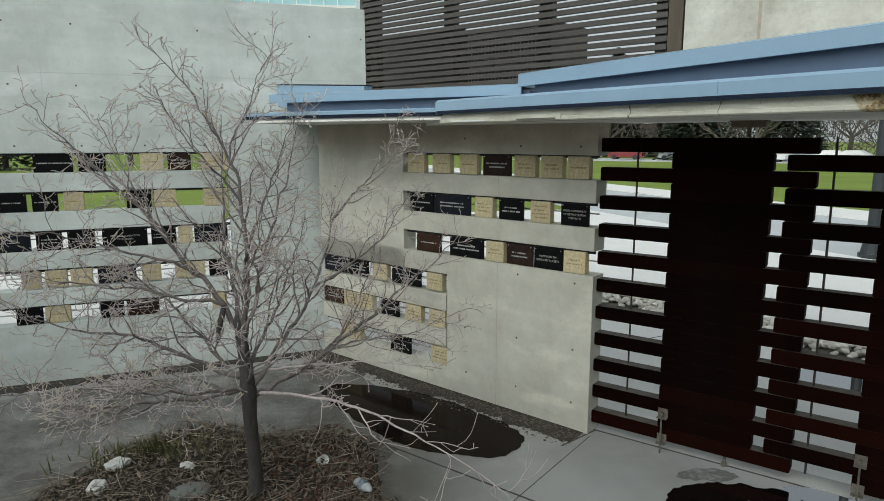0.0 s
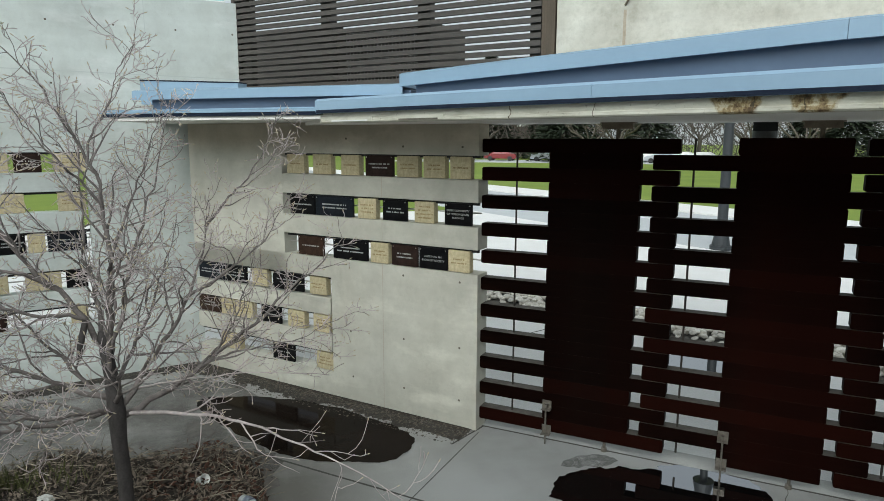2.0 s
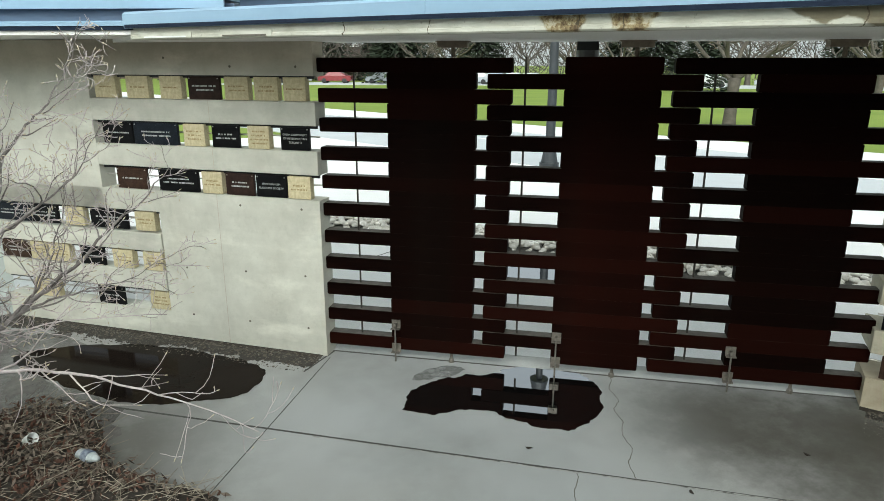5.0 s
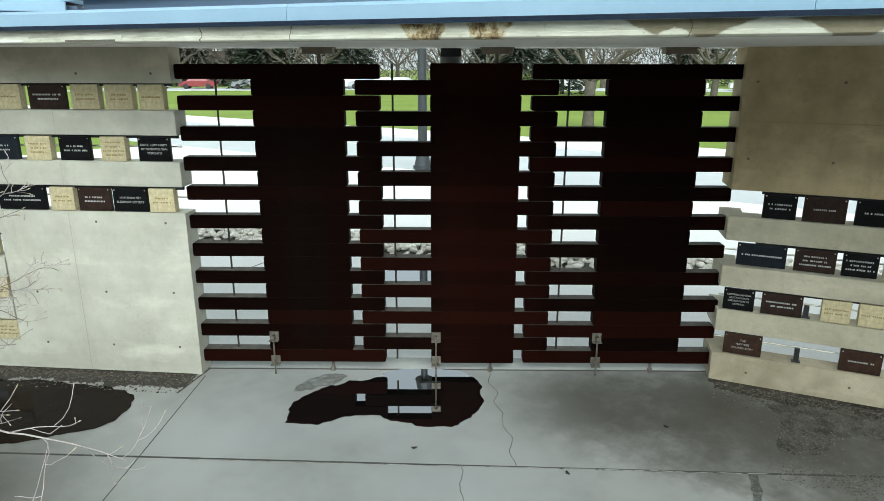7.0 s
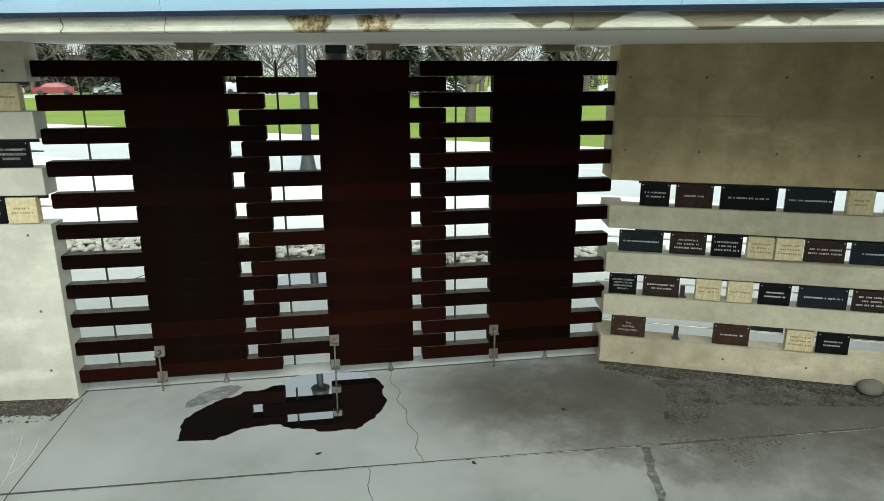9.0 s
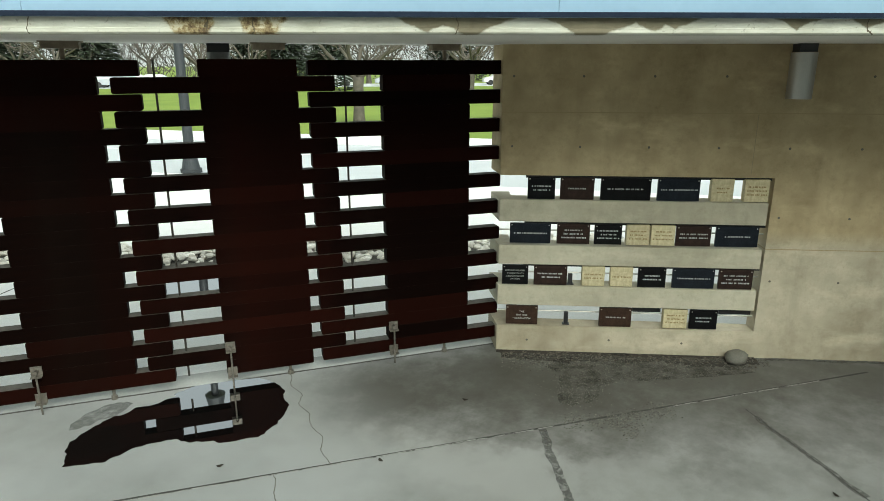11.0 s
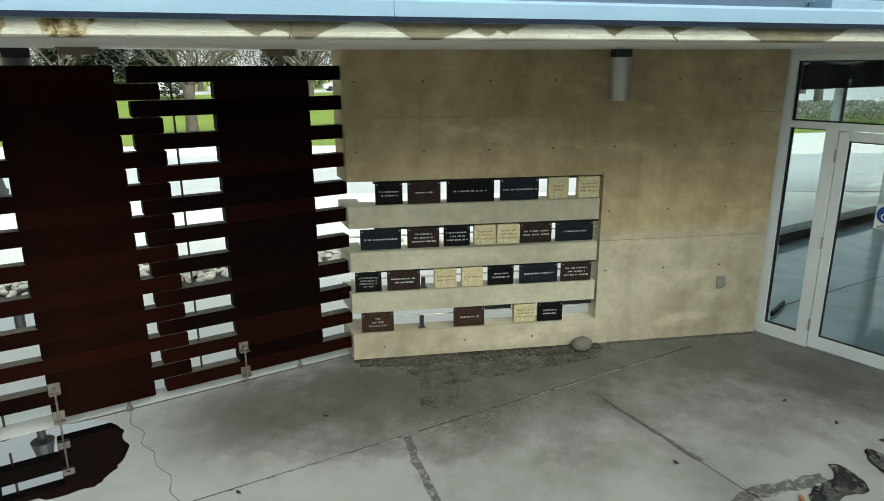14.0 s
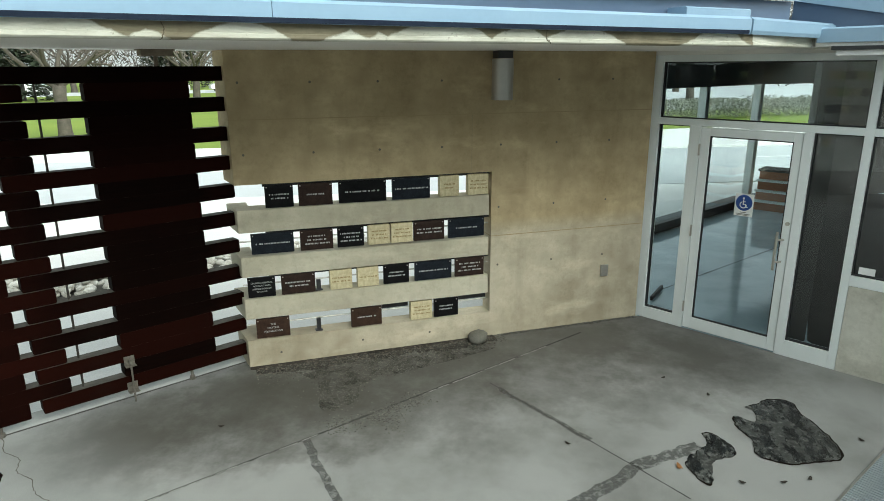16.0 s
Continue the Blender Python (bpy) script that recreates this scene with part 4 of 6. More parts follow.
def patchy(m, scale, lo, hi):
    """Lets what lies below show through in patches."""
    nt = m.node_tree
    out, b = nt.nodes["Material Output"], nt.nodes["Principled BSDF"]
    co = nt.nodes.new("ShaderNodeTexCoord").outputs["Object"]
    fac = ramp(nt, noise_of(nt, co, scale, 8, 0.72), [(lo, (0, 0, 0)), (hi, (1, 1, 1))])
    ms = nt.nodes.new("ShaderNodeMixShader")
    nt.links.new(fac, ms.inputs[0])
    nt.links.new(nt.nodes.new("ShaderNodeBsdfTransparent").outputs[0], ms.inputs[1])
    nt.links.new(b.outputs[0], ms.inputs[2])
    nt.links.new(ms.outputs[0], out.inputs[0])
    return m


patchy(MAT_SEAL, 14, 0.36, 0.5)
MAT_DAMP = plain("damp_concrete", (0.065, 0.065, 0.06), (0.115, 0.115, 0.108), 3.5, 0.45, relief=0.05)

patchy(MAT_DAMP, 20, 0.38, 0.6)
MAT_DAMP_BROAD = patchy(plain("drying_concrete", (0.096, 0.088, 0.081), (0.152, 0.141, 0.13), 1.5, 0.5, relief=0.05), 1.3, 0.3, 0.72)


def strip_on_floor(a, b, half, z, mat, label, wander=0.0, parts=110, name="trim", category="joint"):
    """A thin band on the floor from a to b, its edges wandering."""
    a, b = Vector((*a, 0)), Vector((*b, 0))
    n = Vector((-(b - a).y, (b - a).x, 0)).normalized()
    bm = bmesh.new()
    rows = []
    for i in range(parts + 1):
        p = a.lerp(b, i / parts)
        off = n * (wander * noise.noise(p * 4) + wander * 0.12 * noise.noise(p * 31))
        w = half * max(0.12, 1 + (0.45 if wander else 0.15) * (noise.noise(p * 9 + Vector((3, 1, 0))) + 0.35 * noise.noise(p * 40)))
        rows.append((bm.verts.new(p + off + n * w + Vector((0, 0, z))), bm.verts.new(p + off - n * w + Vector((0, 0, z)))))
    for r, q in zip(rows, rows[1:]):
        bm.faces.new((r[0], r[1], q[1], q[0]))
    return thing(name, bm, mat, pose(0, 0, 0), label, category, kind="structure")


strip_on_floor((1.5, 5.74), (-0.6, 3.0), 0.0045, 0.002, MAT_JOINT, "dark saw-cut joint in the slab")
strip_on_floor((-0.9, 5.98), (6.75, -0.13), 0.011, 0.0015, MAT_JOINT, "dark edge of a slab joint")
strip_on_floor((1.0, 4.44), (4.25, 1.86), 0.006, 0.003, MAT_SEAL, "pale sealant in a slab joint", 0.01)
strip_on_floor((5.05, 1.21), (6.3, 0.22), 0.006, 0.003, MAT_SEAL, "pale sealant in a slab joint", 0.01)
strip_on_floor((5.38, 0.67), (4.0, -0.87), 0.005, 0.0015, MAT_JOINT, "dark joint in the slab", 0.008)
strip_on_floor((5.3, 0.59), (4.6, -0.22), 0.026, 0.001, MAT_DAMP, "damp band along a joint", 0.02)
strip_on_floor((4.15, 1.93), (3.3, 1.27), 0.03, 0.001, MAT_DAMP, "damp band running from a joint", 0.022)
strip_on_floor((3.7, -0.05), (4.32, -0.55), 0.05, 0.001, MAT_DAMP, "damp band leading to a puddle", 0.04)
strip_on_floor((4.3, -0.53), (4.68, -1.03), 0.06, 0.0012, MAT_DAMP, "damp band leading to a puddle", 0.04)
# Crumbled dirt at the walls' feet; its dark colour also paints the shadow gap.
for f, s0, s1, half, mat_ in ((F3, 0.0, 1.3, 0.042, MAT_SOIL), (F3, 1.1, 2.5, 0.042, MAT_SOIL), (F2, 0.0, 3.8, 0.042, MAT_SOIL), (F3, 2.6, 4.25, 0.035, MAT_DAMP)):
    a, b = f @ Vector((s0, -0.02, 0)), f @ Vector((s1, -0.02, 0))
    strip_on_floor((a.x, a.y), (b.x, b.y), half, 0.006, mat_, "dark crumbled dirt and painted shadow gap along the wall's foot", 0.03, 140, category="dirt")
thing("stain", blob([(-8.0, 4.9), (-4.9, 6.6), (-2.6, 7.5), (-1.5, 7.75), (-0.6, 7.1), (-0.9, 6.3), (-0.5, 5.8), (-0.4, 5.0), (-0.9, 4.0), (-2.0, 2.6), (-5.0, 2.0), (-8.0, 2.0)], 0.0008, 0.12, seed=6), MAT_DAMP_BROAD, pose(0, 0, 0), "broad damp area of the slab round the tree bed", "stain", kind="structure")
strip_on_floor((1.62, 5.9), (1.2, 5.55), 0.01, 0.0015, MAT_JOINT, "dark joint at the wall's foot")
strip_on_floor((3.69, 4.26), (2.87, 2.97), 0.0032, 0.002, MAT_CRACK, "thin wandering crack in the slab", 0.07, 120, category="crack")
strip_on_floor((2.54, 3.21), (2.0, 2.5), 0.0032, 0.002, MAT_CRACK, "thin wandering crack in the slab", 0.06, 90, category="crack")
MAT_DAMP_FAINT = patchy(plain("faint_damp", (0.13, 0.13, 0.122), (0.2, 0.2, 0.19), 3, 0.5, relief=0.05), 5, 0.36, 0.68)
thing("stain", blob([(2.05, 5.0), (2.31, 5.13), (2.55, 5.02), (2.45, 4.9), (2.15, 4.93)], 0.001, 0.04, seed=2), MAT_DAMP_FAINT, pose(0, 0, 0), "drying damp patch before the gate", "stain", kind="structure")

rnd = random.Random(11)


def scatter_mesh(name, spots, size, mat, label, category, flat=0.6, z=0.0):
    """Many small angular stones in one mesh."""
    verts, faces = [], []
    base = [(1, 0, 0), (0, 1, 0), (-1, 0, 0), (0, -1, 0), (0, 0, 1), (0, 0, -1)]
    tris = [(0, 1, 4), (1, 2, 4), (2, 3, 4), (3, 0, 4), (1, 0, 5), (2, 1, 5), (3, 2, 5), (0, 3, 5)]
    for x, y in spots:
        k = len(verts)
        s = size * rnd.uniform(0.5, 1.5)
        a = rnd.uniform(0, 6.3)
        for bx, by, bz in base:
            j = rnd.uniform(0.7, 1.3) * s
            px, py = bx * math.cos(a) - by * math.sin(a), bx * math.sin(a) + by * math.cos(a)
            verts.append((x + px * j, y + py * j, z + s * flat * 0.6 + bz * j * flat))
        faces += [tuple(k + i for i in t) for t in tris]
    me = bpy.data.meshes.new(name)
    me.from_pydata(verts, [], faces)
    me.materials.append(mat)
    ob = new(name, me)
    return tagged(ob, label, category, kind="stuff")


def island(name, c1, c2, rough=0.9):
    """A material whose tone changes from piece to piece of one mesh."""
    m, nt, b, co = surface(name, rough, spec=0.3)
    geo = nt.nodes.new("ShaderNodeNewGeometry")
    col = ramp(nt, geo.outputs["Random Per Island"], [(0.0, c1), (1.0, c2)])
    col = mix(nt, 0.3, col, ramp(nt, noise_of(nt, co, 40, 3), [(0.3, tuple(v * 0.5 for v in c1)), (0.7, c2)]))
    nt.links.new(col, b.inputs["Base Color"])
    return m


MAT_PEBBLE = island("grit", (0.024, 0.021, 0.017), (0.23, 0.22, 0.19))
spots = []
for i in range(3600):
    s, d = rnd.uniform(-1.5, 3.5), abs(rnd.gauss(0, 0.13))
    p = F1 @ Vector((s, -0.01 - min(d, 0.33), 0))
    spots.append((p.x, p.y))
for i in range(4600):
    s, d = rnd.uniform(0.05, 3.85), abs(rnd.gauss(0, 0.16))
    p = F2 @ Vector((s, -0.01 - min(d, 0.36), 0))
    spots.append((p.x, p.y))
for i in range(5200):
    s = rnd.uniform(0.05, 2.6)
    wide = 0.3 + 0.1 * math.sin(s * 5) - 0.1 * max(0, s - 1.2)
    p = F3 @ Vector((s, -0.01 - abs(rnd.gauss(0, 0.5)) * wide, 0))
    spots.append((p.x, p.y))
for cx, cy, r, n in ((4.85, 2.0, 0.22, 120), (4.45, 1.75, 0.14, 120), (4.65, 1.45, 0.14, 120), (5.0, 1.25, 0.12, 80)):
    for i in range(n):
        spots.append((rnd.gauss(cx, r * 0.6), rnd.gauss(cy, r * 0.6)))
GRIT_AREAS = ([(5.16, 2.86), (5.16, 2.56), (5.09, 2.23), (4.63, 2.01), (4.64, 1.86), (4.87, 1.76), (5.15, 1.79), (5.51, 1.4), (5.91, 0.96), (6.18, 0.72), (6.27, 0.88), (5.98, 1.38), (5.66, 2.05), (5.4, 2.47)],
                         [(4.43, 1.91), (4.3, 1.81), (4.4, 1.59), (4.53, 1.45), (4.39, 1.32), (4.48, 1.25), (4.67, 1.32), (4.95, 1.12), (5.07, 1.22), (4.81, 1.43), (4.54, 1.68)])


def inside(x, y, poly):
    c = False
    for (x0, y0), (x1, y1) in zip(poly, poly[1:] + poly[:1]):
        if (y0 > y) != (y1 > y) and x < (x1 - x0) * (y - y0) / (y1 - y0) + x0:
            c = not c
    return c


for poly, n in zip(GRIT_AREAS, (20000, 22000)):
    for i in range(n):
        x, y = rnd.uniform(4.2, 6.4), rnd.uniform(0.6, 3.0)
        if inside(x + rnd.gauss(0, 0.035), y + rnd.gauss(0, 0.035), poly):
            spots.append((x, y))
MAT_GRIT_SHEET = patchy(plain("washed_grit", (0.038, 0.033, 0.026), (0.1, 0.09, 0.074), 16, 0.9, grain=140, relief=0.8), 5, 0.44, 0.7)
for k, pts in enumerate(GRIT_AREAS[:1]):
    thing("gravel_strip", blob(pts, 0.0046, 0.015, seed=20 + k), MAT_GRIT_SHEET, pose(0, 0, 0), "thin spread of grit washed over the slab", "gravel", kind="structure")
lumps = []
for f, s0, s1, n, wide in ((F1, -1.5, 3.5, 900, 0.12), (F2, 0.05, 3.85, 1500, 0.15), (F3, 0.05, 2.5, 500, 0.1)):
    for i in range(n):
        p = f @ Vector((rnd.uniform(s0, s1), -0.02 - min(abs(rnd.gauss(0, wide)), 0.36), 0))
        lumps.append((p.x, p.y))
scatter_mesh("mulch", lumps, 0.011, island("mulch_chip", (0.012, 0.009, 0.007), (0.16, 0.14, 0.115)), "dark mulch chips and crumbs along the walls' feet", "mulch", 0.5, 0.002)
gravel = scatter_mesh("gravel", spots, 0.0056, MAT_PEBBLE, "fine grey gravel washed out along the walls", "gravel")
for f, s0, s1, w in ((F1, -2.0, 3.55, 0.3), (F2, 0.0, 3.83, 0.34), (F3, 0.05, 2.5, 0.24)):
    pts = []
    n = 150
    for i in range(n + 1):
        s = s0 + (s1 - s0) * i / n
        v = f @ Vector((s, -w * (0.75 + 0.5 * noise.noise(Vector((s * 2.3, w * 9, 0))) + 0.22 * noise.noise(Vector((s * 9, w, 2))) + 0.16 * noise.noise(Vector((s * 31, w, 4)))), 0))
        pts.append((v.x, v.y))
    a, b = f @ Vector((s1, 0.0, 0)), f @ Vector((s0, 0.0, 0))
    thing("gravel_strip", slab(pts + [(a.x, a.y), (b.x, b.y)], 0.0, 0.004), MAT_GRAVEL, pose(0, 0, 0), "dark earth and grit strip along the wall's foot", "gravel", kind="structure")


def stone_mesh(seed, mat, flat=0.65):
    bm = bmesh.new()
    bmesh.ops.create_icosphere(bm, subdivisions=2, radius=1.0)
    for v in bm.verts:
        v.co *= 1 + 0.28 * noise.noise(v.co * 0.9 + Vector((seed * 7.3, 0, 0)))
        v.co.z *= flat
    return mesh_of("stone", bm, mat, True)


fieldstone = new("stone", stone_mesh(2, plain("field_stone", (0.095, 0.09, 0.075), (0.17, 0.16, 0.135), 8, 0.8)))
fieldstone.matrix_world = Matrix.Translation((6.30, 0.93, 0.05)) @ Matrix.Diagonal((0.12, 0.1, 0.1, 1))
tagged(fieldstone, "rounded grey fieldstone lying at the foot of the wall", "stone")
for i, (x, y) in enumerate([(6.03, 1.22), (5.95, 1.3), (6.08, 1.16), (5.79, -0.88), (5.53, -1.23), (4.5, -0.05), (4.19, 2.67), (2.4, 3.6), (4.35, -0.84), (4.25, -1.24), (4.31, -1.52), (4.39, -1.71), (5.0, -2.25), (3.1, 2.7)]):
    bm = bmesh.new()
    q = [bm.verts.new((0.022 * math.cos(a) * (1 + 0.3 * math.sin(3 * a + i)), 0.011 * math.sin(a), 0.004 + 0.006 * abs(math.cos(a)))) for a in [k * math.pi / 4 for k in range(8)]]
    bm.faces.new(q)
    ob = thing("fallen_leaf", bm, plain("orange_leaf", (0.25, 0.1, 0.03), (0.33, 0.15, 0.05), 30) if i == 8 else MAT_SOIL, pose(x, y, 0.004, 0, 0, i * 47) @ Matrix.Scale(1.7 if i == 8 else 1.15, 4), "dead leaf lying on the damp slab", "leaf", "leaves on the slab")
    ob.modifiers.new("thickness", "SOLIDIFY").thickness = 0.0015

# grating
FR = frame_of((3.98, -1.66), (5.3, -2.68))
grating = empty("floor_grating", FR, "pale metal floor grating with narrow bars", "grating")
part("frame", boxes((-0.6, 1.6, -0.6, -0.585, 0.0, 0.014), (-0.6, 1.6, -0.015, 0.0, 0.0, 0.014)), MAT_STEEL, grating)
bar = mesh_of("bar", boxes((0.0, 0.016, -0.585, -0.015, 0.0, 0.012)), plain("zinc_bar", (0.3, 0.34, 0.36), (0.4, 0.45, 0.47), 9, 0.4, 0.3))
for i in range(70):
    ob = new("bar", bar)
    ob.parent = grating
    ob.matrix_local = Matrix.Translation((-0.59 + i * 0.031, 0, 0))

# ---- tree bed ----
BED = [(-3.15, 4.6), (-2.9, 5.15), (-2.6, 5.7), (-2.2, 6.02), (-1.75, 5.85), (-1.35, 5.72), (-1.0, 5.86), (-0.6, 5.62), (-0.48, 5.2), (-0.42, 4.7), (-0.1, 4.3), (0.25, 3.98), (0.1, 3.6), (-0.5, 3.3), (-1.7, 3.2), (-2.8, 3.7)]
CEN = Vector((-1.6, 4.7, 0))


def bed_mound():
    bm = bmesh.new()
    rings = []
    for k in range(9):
        t = k / 8
        ring = []
        for i in range(len(BED) * 5):
            j, u_ = divmod(i, 5)
            p = Vector((*BED[j], 0)).lerp(Vector((*BED[(j + 1) % len(BED)], 0)), u_ / 5)
            q = CEN.lerp(p, max(t, 0.02))
            q += noise.noise_vector(q * 4) * 0.05 * (1 if k else 0)
            q.z = 0.075 * (1 - t ** 3) + 0.03 * noise.noise(q * 6) * (1 - t) + (0.004 if k == 8 else 0.01)
            ring.append(bm.verts.new(q))
        rings.append(ring)
    for a, b in zip(rings, rings[1:]):
        for i in range(len(a)):
            bm.faces.new((a[i], b[i], b[(i + 1) % len(a)], a[(i + 1) % len(a)]))
    bm.faces.new(rings[0])
    bmesh.ops.recalc_face_normals(bm, faces=bm.faces[:])
    return bm


thing("tree_bed", bed_mound(), MAT_SOIL, pose(0, 0, 0), "dark soil bed heaped with leaf litter under the tree", "planting bed", kind="structure", smooth=True)


MAT_LEAF = island("dead_leaf", (0.003, 0.0024, 0.002), (0.25, 0.2, 0.158))
MAT_LEAF_RED = island("reddish_dead_leaf", (0.02, 0.011, 0.008), (0.15, 0.075, 0.05))


def litter(count, mat, label, area, size):
    verts, faces = [], []
    while len(faces) < count * 2:
        x, y = rnd.uniform(-3.3, 0.3), rnd.uniform(3.2, 6.2)
        if not inside(x + rnd.gauss(0, 0.05), y + rnd.gauss(0, 0.05), BED) or not area(x, y):
            continue
        edge = (Vector((x, y, 0)) - CEN).length / 1.6
        z = 0.075 * max(0.0, 1 - edge ** 3) + 0.01 + rnd.random() * 0.035
        m = pose(x, y, z, rnd.gauss(0, 32), rnd.gauss(0, 32), rnd.uniform(0, 360))
        l, w, c = size * rnd.uniform(0.6, 1.5), size * rnd.uniform(0.12, 0.46), rnd.uniform(-0.3, 0.5)
        k = len(verts)
        for px, py, pz in ((-l, 0, 0), (-l * 0.1, -w, w * c), (l, 0, l * c * 0.5), (l * 0.1, w, w * c)):
            verts.append(m @ Vector((px, py, pz)))
        faces += [(k, k + 1, k + 2), (k, k + 2, k + 3)]
    me = bpy.data.meshes.new("leaf_litter")
    me.from_pydata(verts, [], faces)
    me.materials.append(mat)
    tagged(new("leaf_litter", me), label, "leaf litter", kind="stuff")


litter(7500, MAT_LEAF, "brown dead leaves lying thick over the bed", lambda x, y: True, 0.032)
litter(1500, MAT_LEAF_RED, "reddish dead leaves on the bed", lambda x, y: x > -1.35, 0.034)
MAT_STRAW = island("dry_stalk", (0.06, 0.045, 0.03), (0.42, 0.37, 0.29))
bm = bmesh.new()
for i in range(2300):
    x, y = rnd.uniform(-3.1, 0.2), rnd.uniform(3.4, 6.0)
    if not inside(x, y, BED):
        continue
    a, l = rnd.uniform(0, 6.3), rnd.uniform(0.08, 0.3)
    z = 0.05 + rnd.random() * 0.07
    tube(bm, (x, y, z), (x + l * math.cos(a), y + l * math.sin(a), z + rnd.uniform(-0.03, 0.05)), 0.0028, 0.0015, 4, False)
ob = thing("dry_stalks", bm, MAT_STRAW, pose(0, 0, 0), "pale dry stalks and sticks among the litter", "stalks", kind="stuff")
bm = bmesh.new()
for i in range(420):
    a, d = rnd.uniform(0, 6.3), abs(rnd.gauss(0, 0.28))
    x, y = -2.45 + 1.3 * d * math.cos(a), 5.3 + 0.7 * d * math.sin(a)
    h = rnd.uniform(0.05, 0.2)
    b = Vector((x, y, 0.05))
    side = Vector((math.cos(a), math.sin(a), 0)) * 0.008
    tip = b + Vector((rnd.gauss(0, 0.06), rnd.gauss(0, 0.06), h))
    v = [bm.verts.new(b - side), bm.verts.new(b + side), bm.verts.new(tip)]
    bm.faces.new(v)
thing("ground_plants", bm, island("weedy_green", (0.04, 0.05, 0.015), (0.13, 0.13, 0.05)), pose(0, 0, 0), "sparse olive-green weeds in the tree bed", "weeds", kind="stuff")

# rubbish in the bed
bm = bmesh.new()
prof = [(0.028, 0), (0.030, 0.004), (0.040, 0.098), (0.043, 0.1), (0.042, 0.104), (0.038, 0.102), (0.029, 0.008), (0.0, 0.006)]
seg = 24
rings = [[bm.verts.new((r * math.cos(2 * math.pi * i / seg), r * math.sin(2 * math.pi * i / seg), z)) for i in range(seg)] for r, z in prof[:-1]]
for a, b in zip(rings, rings[1:]):
    for i in range(seg):
        bm.faces.new((a[i], a[(i + 1) % seg], b[(i + 1) % seg], b[i]))
bm.faces.new(rings[0][::-1])
bm.faces.new(rings[-1])
bmesh.ops.recalc_face_normals(bm, faces=bm.faces[:])
thing("paper_cup", bm, MAT_WHITE, pose(-0.95, 5.12, 0.09, 62, 10, 35), "empty white paper cup lying in the leaf litter", "cup", smooth=True)
bottle = empty("plastic_bottle", pose(-0.58, 4.76, 0.1, 84, 0, 35) @ Matrix.Scale(1.3, 4), "crushed clear plastic bottle lying in the leaf litter", "bottle")
bm = bmesh.new()
prev = None
for z, r in ((0, 0.028), (0.005, 0.033), (0.06, 0.031), (0.065, 0.033), (0.12, 0.03), (0.15, 0.018), (0.165, 0.013)):
    ring = [bm.verts.new((r * math.cos(2 * math.pi * i / 16), r * math.sin(2 * math.pi * i / 16) * 0.8, z)) for i in range(16)]
    if prev:
        for i in range(16):
            bm.faces.new((prev[i], prev[(i + 1) % 16], ring[(i + 1) % 16], ring[i]))
    else:
        bm.faces.new(ring[::-1])
    prev = ring
bm.faces.new(prev)
MAT_PET = plain("cloudy_plastic", (0.35, 0.38, 0.38), (0.5, 0.53, 0.53), 12, 0.15, relief=0.1)
part("body", bm, MAT_PET, bottle, smooth=True)
bm = bmesh.new()
tube(bm, (0, 0, 0.05), (0, 0, 0.1), 0.0335, seg=16)
part("wrapper", bm, plain("blue_wrap", (0.02, 0.035, 0.09), (0.3, 0.33, 0.37), 20, 0.4), bottle, "torn blue wrapper")


def crumpled(x, y, z, s, seed, label):
    bm = bmesh.new()
    bmesh.ops.create_icosphere(bm, subdivisions=3, radius=1.0)
    for v in bm.verts:
        v.co *= 1 + 0.45 * noise.noise(v.co * 2.2 + Vector((seed, 0, 0))) + 0.15 * noise.noise(v.co * 6 + Vector((seed, 4, 0)))
        v.co = Vector((v.co.x * s * 1.3, v.co.y * s, v.co.z * s * 0.55))
    thing("paper_litter", bm, MAT_PAPER, pose(x, y, z, 0, 0, seed * 50), label, "litter", "scraps of paper")


crumpled(-2.64, 5.10, 0.09, 0.075, 1, "crumpled white paper bag on the leaf litter")
crumpled(-2.63, 4.74, 0.08, 0.07, 2, "crumpled white paper bag at the bed's edge")
crumpled(-2.03, 5.03, 0.1, 0.05, 3, "torn scrap of white paper on the litter")
flat_stone = new("stone", stone_mesh(5, plain("bed_stone", (0.12, 0.125, 0.12), (0.18, 0.185, 0.175), 8, 0.8), 0.4))
flat_stone.matrix_world = Matrix.Translation((-1.87, 4.64, 0.09)) @ Matrix.Rotation(0.5, 4, "Z") @ Matrix.Diagonal((0.17, 0.12, 0.1, 1))
tagged(flat_stone, "flat dark stone half buried in the bed", "stone")


